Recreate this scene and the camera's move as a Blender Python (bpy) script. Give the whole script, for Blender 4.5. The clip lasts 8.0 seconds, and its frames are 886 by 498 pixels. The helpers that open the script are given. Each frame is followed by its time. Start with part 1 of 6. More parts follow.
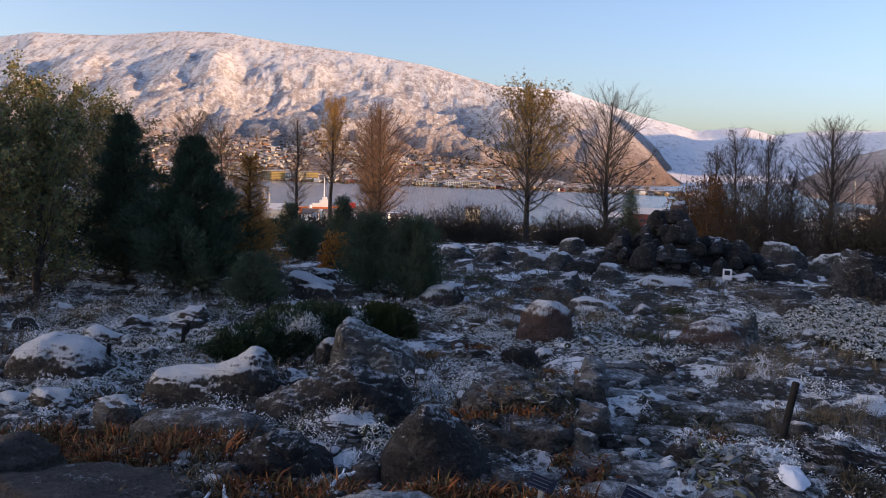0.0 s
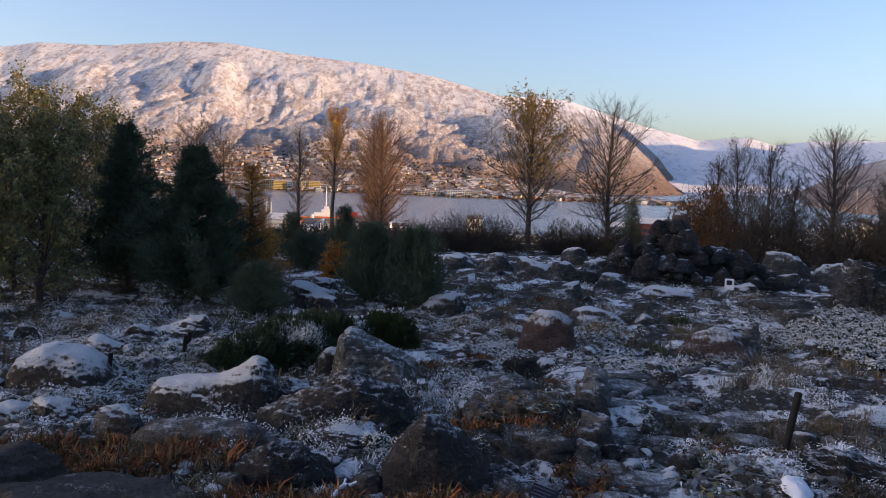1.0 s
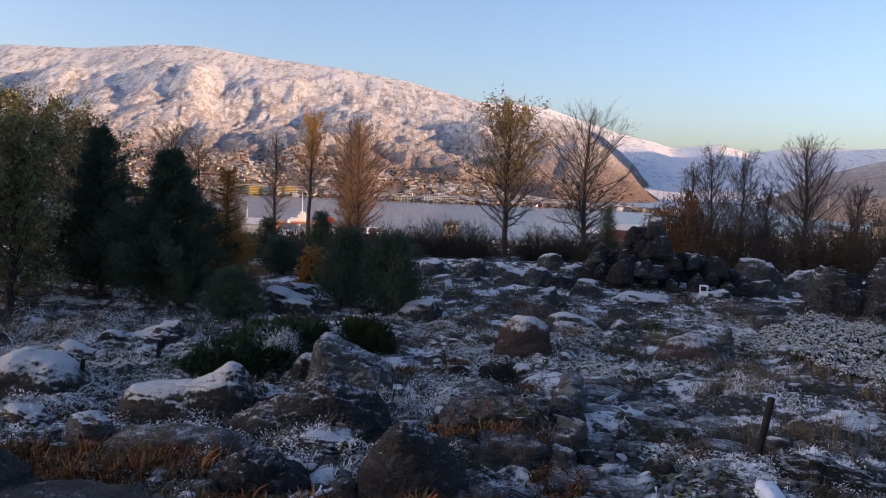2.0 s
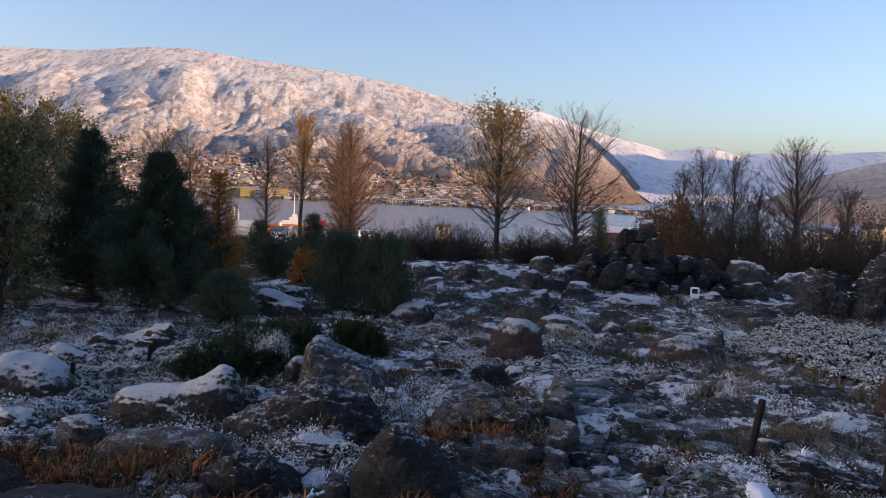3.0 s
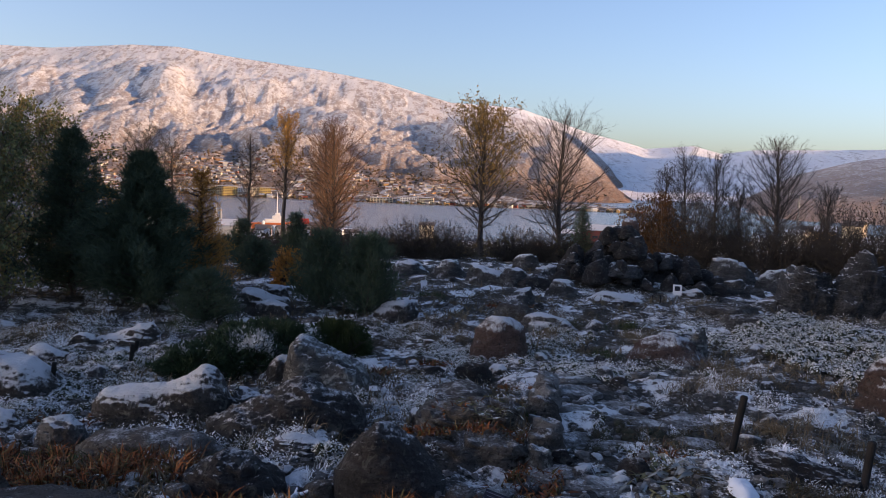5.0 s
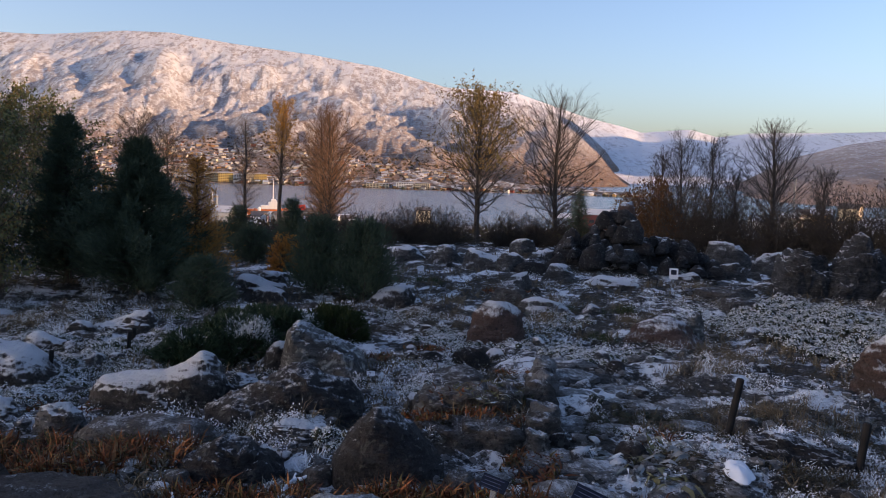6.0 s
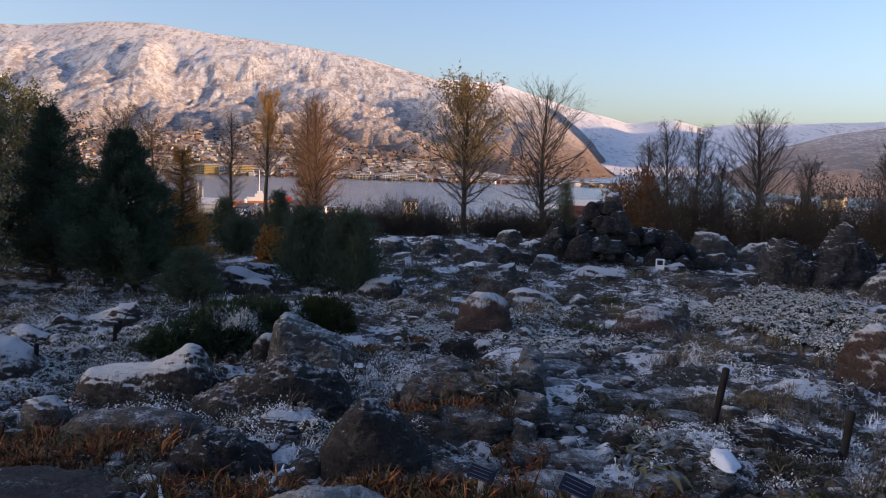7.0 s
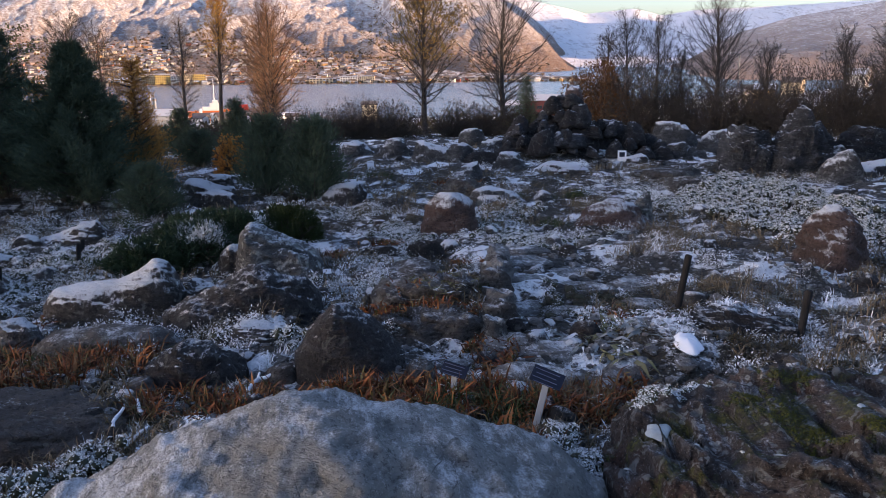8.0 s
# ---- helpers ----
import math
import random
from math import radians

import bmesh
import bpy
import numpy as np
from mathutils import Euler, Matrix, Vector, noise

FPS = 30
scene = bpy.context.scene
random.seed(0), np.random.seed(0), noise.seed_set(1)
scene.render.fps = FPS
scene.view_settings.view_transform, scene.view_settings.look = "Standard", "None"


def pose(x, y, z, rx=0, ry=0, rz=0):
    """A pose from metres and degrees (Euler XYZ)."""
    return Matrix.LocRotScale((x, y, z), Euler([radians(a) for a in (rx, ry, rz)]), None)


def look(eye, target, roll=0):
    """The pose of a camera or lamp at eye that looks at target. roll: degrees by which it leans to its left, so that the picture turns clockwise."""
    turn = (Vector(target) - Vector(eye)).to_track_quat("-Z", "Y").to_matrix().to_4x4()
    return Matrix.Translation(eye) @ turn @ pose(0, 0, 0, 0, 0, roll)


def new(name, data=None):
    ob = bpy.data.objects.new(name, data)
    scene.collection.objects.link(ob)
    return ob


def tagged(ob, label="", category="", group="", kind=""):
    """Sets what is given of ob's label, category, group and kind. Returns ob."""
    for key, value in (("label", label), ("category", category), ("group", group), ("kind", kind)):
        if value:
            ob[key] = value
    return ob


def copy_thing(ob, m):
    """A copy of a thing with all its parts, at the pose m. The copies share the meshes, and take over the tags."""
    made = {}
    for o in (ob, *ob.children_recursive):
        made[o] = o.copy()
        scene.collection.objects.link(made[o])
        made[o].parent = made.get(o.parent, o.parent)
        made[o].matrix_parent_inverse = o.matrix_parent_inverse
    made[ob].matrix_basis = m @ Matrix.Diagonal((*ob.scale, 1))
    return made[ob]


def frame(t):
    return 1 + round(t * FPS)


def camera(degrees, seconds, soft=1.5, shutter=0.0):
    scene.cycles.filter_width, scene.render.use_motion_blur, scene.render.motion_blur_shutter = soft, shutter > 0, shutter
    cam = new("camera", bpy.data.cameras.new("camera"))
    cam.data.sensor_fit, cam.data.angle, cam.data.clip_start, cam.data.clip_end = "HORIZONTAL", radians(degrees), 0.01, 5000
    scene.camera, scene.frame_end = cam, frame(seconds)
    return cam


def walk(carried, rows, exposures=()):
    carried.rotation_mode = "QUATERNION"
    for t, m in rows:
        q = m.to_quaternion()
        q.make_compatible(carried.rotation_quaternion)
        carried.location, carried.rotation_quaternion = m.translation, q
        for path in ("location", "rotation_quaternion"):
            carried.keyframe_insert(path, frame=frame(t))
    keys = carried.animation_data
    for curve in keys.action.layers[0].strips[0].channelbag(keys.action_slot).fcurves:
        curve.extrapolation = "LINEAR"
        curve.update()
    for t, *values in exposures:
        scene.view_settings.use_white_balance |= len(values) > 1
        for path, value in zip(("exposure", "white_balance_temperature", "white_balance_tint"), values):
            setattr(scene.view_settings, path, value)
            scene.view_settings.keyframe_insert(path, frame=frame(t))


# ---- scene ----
from mathutils.bvhtree import BVHTree

cam = camera(55.0, 8.0, soft=0.5)
EYE = 1.7
# The camera stands on one spot and turns: seconds, then the three turns in degrees.
ROWS = [
    (0.0, 84.121, -1.904, 0.200),
    (0.5, 84.522, -1.934, 0.164),
    (1.0, 84.763, -1.943, 0.325),
    (1.5, 84.875, -2.087, -0.250),
    (2.0, 85.200, -2.242, -1.223),
    (2.2, 85.337, -2.275, -1.477),
    (3.3, 85.445, -2.180, -1.937),
    (3.5, 85.629, -2.120, -2.152),
    (4.0, 85.979, -2.298, -2.740),
    (4.5, 85.818, -2.357, -2.886),
    (4.7, 85.634, -2.289, -2.866),
    (5.8, 84.493, -1.931, -3.075),
    (6.0, 84.339, -1.842, -3.134),
    (6.5, 84.261, -1.761, -3.439),
    (7.0, 83.783, -1.711, -4.022),
    (7.5, 81.735, -1.096, -5.203),
    (7.7, 80.328, -0.610, -5.770),
    (7.8, 79.398, -0.324, -6.097),
    (8.0, 77.176, 0.696, -6.822),
]
walk(cam, [(t, pose(0, 0, EYE, rx, ry, rz)) for t, rx, ry, rz in ROWS], exposures=[(0.0, 1.02, 6580, 26), (2.0, 0.98, 6580, 26), (7.0, 0.94, 6580, 26), (7.5, 0.94, 6580, 26), (7.7, 0.92, 6580, 26), (8.0, 1.5, 6580, 26)])

# ---------------------------------------------------------------- light
SUN_AZ, SUN_EL = 101.0, 10.0          # degrees clockwise from +y, and above the horizon
world = bpy.data.worlds.new("world")
scene.world = world
world.use_nodes = True
wn = world.node_tree
sky = wn.nodes.new("ShaderNodeTexSky")
sky.sky_type, sky.sun_disc = "NISHITA", False
sky.sun_elevation, sky.sun_rotation = radians(SUN_EL), radians(-SUN_AZ)
sky.air_density, sky.dust_density, sky.ozone_density = 0.9, 1.8, 2.5
wn.nodes["Background"].inputs["Strength"].default_value = 0.15
wn.links.new(sky.outputs[0], wn.nodes["Background"].inputs["Color"])
sun = new("sun", bpy.data.lights.new("sun", "SUN"))
sun.data.energy, sun.data.angle, sun.data.color = 4.1, radians(0.6), (1.0, 0.69, 0.38)
az, el = radians(SUN_AZ), radians(SUN_EL)
sun.matrix_world = look((math.sin(az) * 50, math.cos(az) * 50, 60), (math.sin(az) * 50 - math.sin(az) * math.cos(el), math.cos(az) * 50 - math.cos(az) * math.cos(el), 60 - math.sin(el)))

# ---------------------------------------------------------------- number helpers
RNG = np.random.RandomState(7)
PERM = np.random.RandomState(3).permutation(256)


def lattice(ix, iy, iz, seed):
    return PERM[(PERM[(PERM[(ix + seed * 17) & 255] + iy) & 255] + iz) & 255] / 127.5 - 1.0


def vnoise(x, y, z=0.0, seed=0):
    """Smooth value noise from -1 to 1 for arrays."""
    x, y, z = np.broadcast_arrays(np.asarray(x, float), np.asarray(y, float), np.asarray(z, float))
    ix, iy, iz = (np.floor(a).astype(int) for a in (x, y, z))
    fx, fy, fz = x - ix, y - iy, z - iz
    fx, fy, fz = (a * a * a * (a * (a * 6 - 15) + 10) for a in (fx, fy, fz))
    total = 0
    for dx in (0, 1):
        for dy in (0, 1):
            for dz in (0, 1):
                total = total + lattice(ix + dx, iy + dy, iz + dz, seed) * (fx if dx else 1 - fx) * (fy if dy else 1 - fy) * (fz if dz else 1 - fz)
    return total


def fbm(x, y, z=0.0, seed=0, octaves=4, gain=0.5):
    total, a, k = 0, 1.0, 1.0
    for i in range(octaves):
        total = total + a * vnoise(np.asarray(x) * k, np.asarray(y) * k, np.asarray(z) * k, seed + i)
        a, k = a * gain, k * 2.03
    return total


def ridged(x, y, seed=0, octaves=5, gain=0.55):
    total, a, k = 0, 1.0, 1.0
    for i in range(octaves):
        total = total + a * (1 - 2 * np.abs(vnoise(np.asarray(x) * k, np.asarray(y) * k, 0.5, seed + i)))
        a, k = a * gain, k * 2.1
    return total


def smooth(a):
    a = np.clip(a, 0, 1)
    return a * a * (3 - 2 * a)


def unit(v):
    return v / (np.linalg.norm(v, axis=-1, keepdims=True) + 1e-9)


# ---------------------------------------------------------------- mesh helpers
def mesh_data(name, verts, polys, mat, shade=True):
    """polys: list of integer arrays, each (n, 3) or (n, 4)."""
    me = bpy.data.meshes.new(name)
    verts = np.asarray(verts, np.float32)
    polys = [np.asarray(p, np.int32) for p in polys if len(p)]
    loops = np.concatenate([p.ravel() for p in polys])
    sizes = np.concatenate([np.full(len(p), p.shape[1], np.int32) for p in polys])
    me.vertices.add(len(verts))
    me.vertices.foreach_set("co", verts.ravel())
    me.loops.add(len(loops))
    me.loops.foreach_set("vertex_index", loops)
    me.polygons.add(len(sizes))
    me.polygons.foreach_set("loop_start", np.concatenate([[0], np.cumsum(sizes)[:-1]]).astype(np.int32))
    me.polygons.foreach_set("loop_total", sizes)
    me.polygons.foreach_set("use_smooth", np.full(len(sizes), shade))
    me.materials.append(mat)
    me.update(calc_edges=True)
    me.validate()
    return me


def part(name, data, parent=None, label=""):
    ob = new(name, data)
    ob.parent = parent
    if label:
        tagged(ob, label)
    return ob


def base(name, x, y, z, label, category, group="", turn=0.0):
    ob = new(name)
    ob.matrix_world = pose(x, y, z, 0, 0, turn)
    return tagged(ob, label, category, group)


def tubes(p0, p1, r0, r1, sides=4):
    """Tapered prisms from p0 to p1; arrays of n rows."""
    p0, p1 = np.asarray(p0, float), np.asarray(p1, float)
    n = len(p0)
    d = unit(p1 - p0)
    ref = np.where(np.abs(d[:, 2:3]) > 0.9, [[1.0, 0, 0]], [[0, 0, 1.0]])
    a = unit(np.cross(d, ref))
    b = np.cross(d, a)
    ang = np.arange(sides) * 2 * np.pi / sides
    ring = a[:, None] * np.cos(ang)[None, :, None] + b[:, None] * np.sin(ang)[None, :, None]
    v = np.concatenate([p0[:, None] + ring * np.asarray(r0)[:, None, None], p1[:, None] + ring * np.asarray(r1)[:, None, None]], 1)
    k = np.arange(sides)
    quad = np.stack([k, (k + 1) % sides, sides + (k + 1) % sides, sides + k], 1)
    faces = (quad[None] + (np.arange(n) * 2 * sides)[:, None, None]).reshape(-1, 4)
    return v.reshape(-1, 3), faces


def leaves(p, d, up, length, width, bend=0.0):
    """Pointed leaves of two folded quads along d from p."""
    n = len(p)
    d = unit(d)
    s = unit(np.cross(d, up))
    nrm = np.cross(s, d)
    length, width = np.broadcast_to(length, n)[:, None], np.broadcast_to(width, n)[:, None]
    bend = np.broadcast_to(bend, n)[:, None]
    mid = p + d * length * 0.5 + nrm * length * bend * 0.35
    tip = p + d * length - nrm * length * bend * 0.3
    v = np.stack([p, mid - s * width * 0.5, tip, mid + s * width * 0.5], 1)
    tri = np.array([[0, 1, 2], [0, 2, 3]])
    return v.reshape(-1, 3), (tri[None] + (np.arange(n) * 4)[:, None, None]).reshape(-1, 3)


def blades(p, d, length, width, droop):
    """Long narrow blades of two joined pieces that bend over."""
    n = len(p)
    d = unit(d)
    side = unit(np.cross(d, RNG.normal(size=(n, 3)) * 0.4 + [0, 0, 1.0]))
    length, width, droop = (np.broadcast_to(a, n)[:, None] for a in (length, width, droop))
    out = d * [1, 1, 0]
    m = p + d * length * 0.55
    tip = m + unit(d + out * droop - np.array([0, 0, 1.0]) * droop) * length * 0.45
    v = np.stack([p - side * width * 0.5, p + side * width * 0.5, m + side * width * 0.42, m - side * width * 0.42, tip], 1)
    k = (np.arange(n) * 5)[:, None]
    return v.reshape(-1, 3), np.array([0, 1, 2, 3]) + k, np.array([3, 2, 4]) + k


def join(groups):
    """Stack (verts, faces) pairs into one; all faces of one size."""
    vs, fs, k = [], [], 0
    for v, fc in groups:
        vs.append(v)
        fs.append(fc + k)
        k += len(v)
    return np.concatenate(vs), np.concatenate(fs)


def box_mesh(name, sx, sy, sz, mat, bevel=0.0, seg=1):
    """A box that stands on z = 0, with rounded edges."""
    bm = bmesh.new()
    bmesh.ops.create_cube(bm, size=1.0)
    bmesh.ops.scale(bm, vec=(sx, sy, sz), verts=bm.verts)
    bmesh.ops.translate(bm, vec=(0, 0, sz / 2), verts=bm.verts)
    if bevel:
        bmesh.ops.bevel(bm, geom=bm.edges[:], offset=bevel, segments=seg, affect="EDGES")
    me = bpy.data.meshes.new(name)
    bm.to_mesh(me)
    bm.free()
    me.materials.append(mat)
    return me


# ---------------------------------------------------------------- materials
def material(name, rough=0.9, metal=0.0, specular=0.3):
    m = bpy.data.materials.new(name)
    m.use_nodes = True
    nt = m.node_tree
    bsdf = nt.nodes["Principled BSDF"]
    bsdf.inputs["Roughness"].default_value = rough
    bsdf.inputs["Metallic"].default_value = metal
    bsdf.inputs["Specular IOR Level"].default_value = specular
    return m, nt, bsdf


def nz(nt, coord, scale, detail=4.0, rough=0.6, distortion=0.0):
    n = nt.nodes.new("ShaderNodeTexNoise")
    n.inputs["Scale"].default_value, n.inputs["Detail"].default_value = scale, detail
    n.inputs["Roughness"].default_value, n.inputs["Distortion"].default_value = rough, distortion
    nt.links.new(coord, n.inputs["Vector"])
    return n.outputs[0]


def ramp(nt, fac, stops):
    r = nt.nodes.new("ShaderNodeValToRGB")
    while len(r.color_ramp.elements) < len(stops):
        r.color_ramp.elements.new(0.5)
    for e, (p, c) in zip(r.color_ramp.elements, stops):
        e.position, e.color = p, (*c, 1) if len(c) == 3 else c
    nt.links.new(fac, r.inputs[0])
    return r.outputs[0]


def mix(nt, fac, a, b):
    m = nt.nodes.new("ShaderNodeMix")
    m.data_type = "RGBA"
    for sock, value in ((m.inputs[0], fac), (m.inputs[6], a), (m.inputs[7], b)):
        if hasattr(value, "is_linked"):
            nt.links.new(value, sock)
        elif isinstance(value, (int, float)):
            sock.default_value = value
        else:
            sock.default_value = (*value, 1)
    return m.outputs[2]


def calc(nt, op, a, b=0.0, c=0.0, clamp=False):
    m = nt.nodes.new("ShaderNodeMath")
    m.operation, m.use_clamp = op, clamp
    for sock, value in zip(m.inputs, (a, b, c)):
        if hasattr(value, "is_linked"):
            nt.links.new(value, sock)
        else:
            sock.default_value = value
    return m.outputs[0]


def span(nt, value, lo, hi):
    m = nt.nodes.new("ShaderNodeMapRange")
    m.interpolation_type = "SMOOTHSTEP"
    nt.links.new(value, m.inputs[0])
    m.inputs[1].default_value, m.inputs[2].default_value = lo, hi
    return m.outputs[0]


def bump(nt, bsdf, height, strength, distance):
    b = nt.nodes.new("ShaderNodeBump")
    b.inputs["Strength"].default_value, b.inputs["Distance"].default_value = strength, distance
    nt.links.new(height, b.inputs["Height"])
    nt.links.new(b.outputs[0], bsdf.inputs["Normal"])


def place_of(nt):
    g = nt.nodes.new("ShaderNodeNewGeometry")
    s = nt.nodes.new("ShaderNodeSeparateXYZ")
    nt.links.new(g.outputs["Normal"], s.inputs[0])
    return g.outputs["Position"], s.outputs[2], g.outputs["Random Per Island"]


SNOW = (0.90, 0.925, 0.955)


def grain_of(nt, pos):
    return span(nt, nz(nt, pos, 60.0, 4, 0.7), 0.4, 0.65)


def voro(nt, coord, scale, feature="F1"):
    n = nt.nodes.new("ShaderNodeTexVoronoi")
    n.feature = feature
    n.inputs["Scale"].default_value = scale
    nt.links.new(coord, n.inputs["Vector"])
    return n.outputs["Distance"]


def squeezed(nt, pos, sx, sy, sz, turn=(0.0, 0.0, 0.0)):
    """Coordinates turned and squeezed, for beds and streaks."""
    n = nt.nodes.new("ShaderNodeMapping")
    n.inputs["Scale"].default_value, n.inputs["Rotation"].default_value = (sx, sy, sz), tuple(radians(a) for a in turn)
    nt.links.new(pos, n.inputs["Vector"])
    return n.outputs[0]


def rock_material(name, dark, mid, pale, snow, lichen=(0.30, 0.31, 0.27), lichen_amount=0.35, moss=0.0, patches=7.0, speck=0.22, stain=(0.075, 0.045, 0.028), stained=0.3):
    """snow: from 0 (bare) to 1 (a white cap)."""
    m, nt, bsdf = material(name, 0.82, specular=0.35)
    pos, up, _ = place_of(nt)
    beds = squeezed(nt, pos, 1.0, 1.0, 4.5, (18, 14, 0))
    big, fine, bed = nz(nt, pos, 4.0, 7, 0.7), nz(nt, pos, 42.0, 6, 0.75), nz(nt, beds, 6.0, 6, 0.7, 0.4)
    tone = calc(nt, "ADD", calc(nt, "MULTIPLY", big, 0.55), calc(nt, "MULTIPLY", bed, 0.45))
    col = ramp(nt, tone, [(0.36, dark), (0.5, mid), (0.64, pale)])
    col = mix(nt, calc(nt, "MULTIPLY", span(nt, nz(nt, pos, 2.6, 5, 0.65, 0.5), 0.50, 0.66), stained), col, stain)
    col = mix(nt, span(nt, fine, 0.50, 0.64), col, tuple(c * 0.7 for c in dark))
    joint = voro(nt, squeezed(nt, pos, 1.0, 1.0, 2.2, (24, -16, 30)), 5.0, "DISTANCE_TO_EDGE")
    joint = calc(nt, "ADD", joint, calc(nt, "MULTIPLY", calc(nt, "SUBTRACT", big, 0.5), 0.25))
    cleft = calc(nt, "MULTIPLY", calc(nt, "SUBTRACT", 1.0, span(nt, joint, 0.0, 0.022)), span(nt, nz(nt, pos, 2.0, 3), 0.52, 0.66))
    col = mix(nt, calc(nt, "MULTIPLY", cleft, 0.8), col, tuple(c * 0.35 for c in dark))
    spots = nz(nt, pos, 13.0, 5, 0.62, 0.6)
    col = mix(nt, calc(nt, "MULTIPLY", span(nt, spots, 0.60 - 0.1 * lichen_amount, 0.63), lichen_amount), col, lichen)
    disc = calc(nt, "MULTIPLY", calc(nt, "SUBTRACT", 1.0, span(nt, calc(nt, "ADD", voro(nt, pos, 17.0), calc(nt, "MULTIPLY", fine, 0.25)), 0.30, 0.36)), span(nt, nz(nt, pos, 3.2, 3), 0.50, 0.60))
    col = mix(nt, calc(nt, "MULTIPLY", disc, min(0.9, lichen_amount * 1.5)), col, tuple(min(1, c * 1.25) for c in lichen))
    specks = nz(nt, pos, 95.0, 3, 0.6)
    col = mix(nt, calc(nt, "MULTIPLY", span(nt, specks, 0.60, 0.66), speck), col, tuple(min(1, c * 2.4) for c in pale))
    if moss:
        green = span(nt, calc(nt, "ADD", nz(nt, pos, 4.5, 4), calc(nt, "MULTIPLY", up, 0.12)), 0.64 - 0.12 * moss, 0.76 - 0.1 * moss)
        col = mix(nt, calc(nt, "MULTIPLY", green, 0.85), col, mix(nt, grain_of(nt, pos), (0.035, 0.04, 0.008), (0.13, 0.13, 0.018)))
    cover = nz(nt, pos, patches, 7, 0.75)
    grain = nz(nt, pos, 110.0, 3, 0.75)
    streak = nz(nt, squeezed(nt, pos, 1.0, 0.35, 0.35, (0, 0, 35)), 38.0, 4, 0.7)
    level = calc(nt, "ADD", calc(nt, "ADD", up, calc(nt, "MULTIPLY", cover, 1.25)), calc(nt, "ADD", calc(nt, "MULTIPLY", grain, 0.55), calc(nt, "MULTIPLY", streak, 0.6)))
    level = calc(nt, "SUBTRACT", level, calc(nt, "MULTIPLY", cleft, 0.5))
    white = span(nt, level, 2.32 - 0.8 * snow, 2.66 - 0.8 * snow)
    col = mix(nt, calc(nt, "MULTIPLY", white, 0.95), col, SNOW)
    nt.links.new(col, bsdf.inputs["Base Color"])
    relief = calc(nt, "ADD", calc(nt, "ADD", fine, calc(nt, "MULTIPLY", big, 2.5)), calc(nt, "SUBTRACT", calc(nt, "MULTIPLY", bed, 2.0), calc(nt, "MULTIPLY", cleft, 1.2)))
    bump(nt, bsdf, calc(nt, "ADD", relief, calc(nt, "MULTIPLY", white, 0.25)), 1.0, 0.07)
    return m


ROCK = {
    "grey": rock_material("grey_rock", (0.028, 0.028, 0.028), (0.0728, 0.0742, 0.0742), (0.182, 0.185, 0.185), 0.72),
    "dark": rock_material("dark_rock", (0.009, 0.009, 0.010), (0.022, 0.022, 0.023), (0.064, 0.064, 0.066), 0.33, lichen_amount=0.18),
    "snowy": rock_material("snowy_rock", (0.0196, 0.0182, 0.0168), (0.0504, 0.0462, 0.042), (0.119, 0.112, 0.104), 0.92, stained=0.5),
    "brown": rock_material("brown_rock", (0.056, 0.0364, 0.0294), (0.115, 0.0728, 0.0588), (0.182, 0.123, 0.104), 0.60, lichen_amount=0.12, stain=(0.12, 0.062, 0.044), stained=0.6),
    "capped": rock_material("capped_brown_rock", (0.056, 0.0364, 0.0294), (0.115, 0.0728, 0.0588), (0.182, 0.123, 0.104), 0.68, lichen_amount=0.12, stain=(0.12, 0.062, 0.044), stained=0.6),
    "slab": rock_material("slab_rock", (0.042, 0.0378, 0.0336), (0.098, 0.0896, 0.0812), (0.196, 0.185, 0.171), 0.24),
    "lichen": rock_material("lichen_rock", (0.0504, 0.0504, 0.0476), (0.119, 0.12, 0.116), (0.252, 0.255, 0.246), 0.48, (0.42, 0.44, 0.41), 0.85),
    "moss": rock_material("mossy_rock", (0.0245, 0.0175, 0.0158), (0.0788, 0.0595, 0.049), (0.193, 0.175, 0.161), 0.16, (0.36, 0.38, 0.36), 0.55, 0.12, 4.0, 0.4, (0.085, 0.036, 0.022), 0.6),
    "pile": rock_material("piled_rock", (0.0196, 0.021, 0.0238), (0.0504, 0.0532, 0.0574), (0.14, 0.144, 0.151), 0.52, lichen_amount=0.2, patches=4.0),
    "path": rock_material("path_stone", (0.119, 0.118, 0.115), (0.217, 0.216, 0.211), (0.322, 0.319, 0.314), 0.30, lichen_amount=0.15),
    "bare": rock_material("bare_slab_rock", (0.0381, 0.0305, 0.0257), (0.0809, 0.0666, 0.0571), (0.124, 0.105, 0.0911), 0.05, lichen_amount=0.15),
    "front": rock_material("front_rock", (0.195, 0.200, 0.190), (0.29, 0.296, 0.283), (0.385, 0.393, 0.380), 0.36, (0.46, 0.47, 0.46), 0.2, patches=1.1, stain=(0.25, 0.235, 0.205), stained=0.4),
}


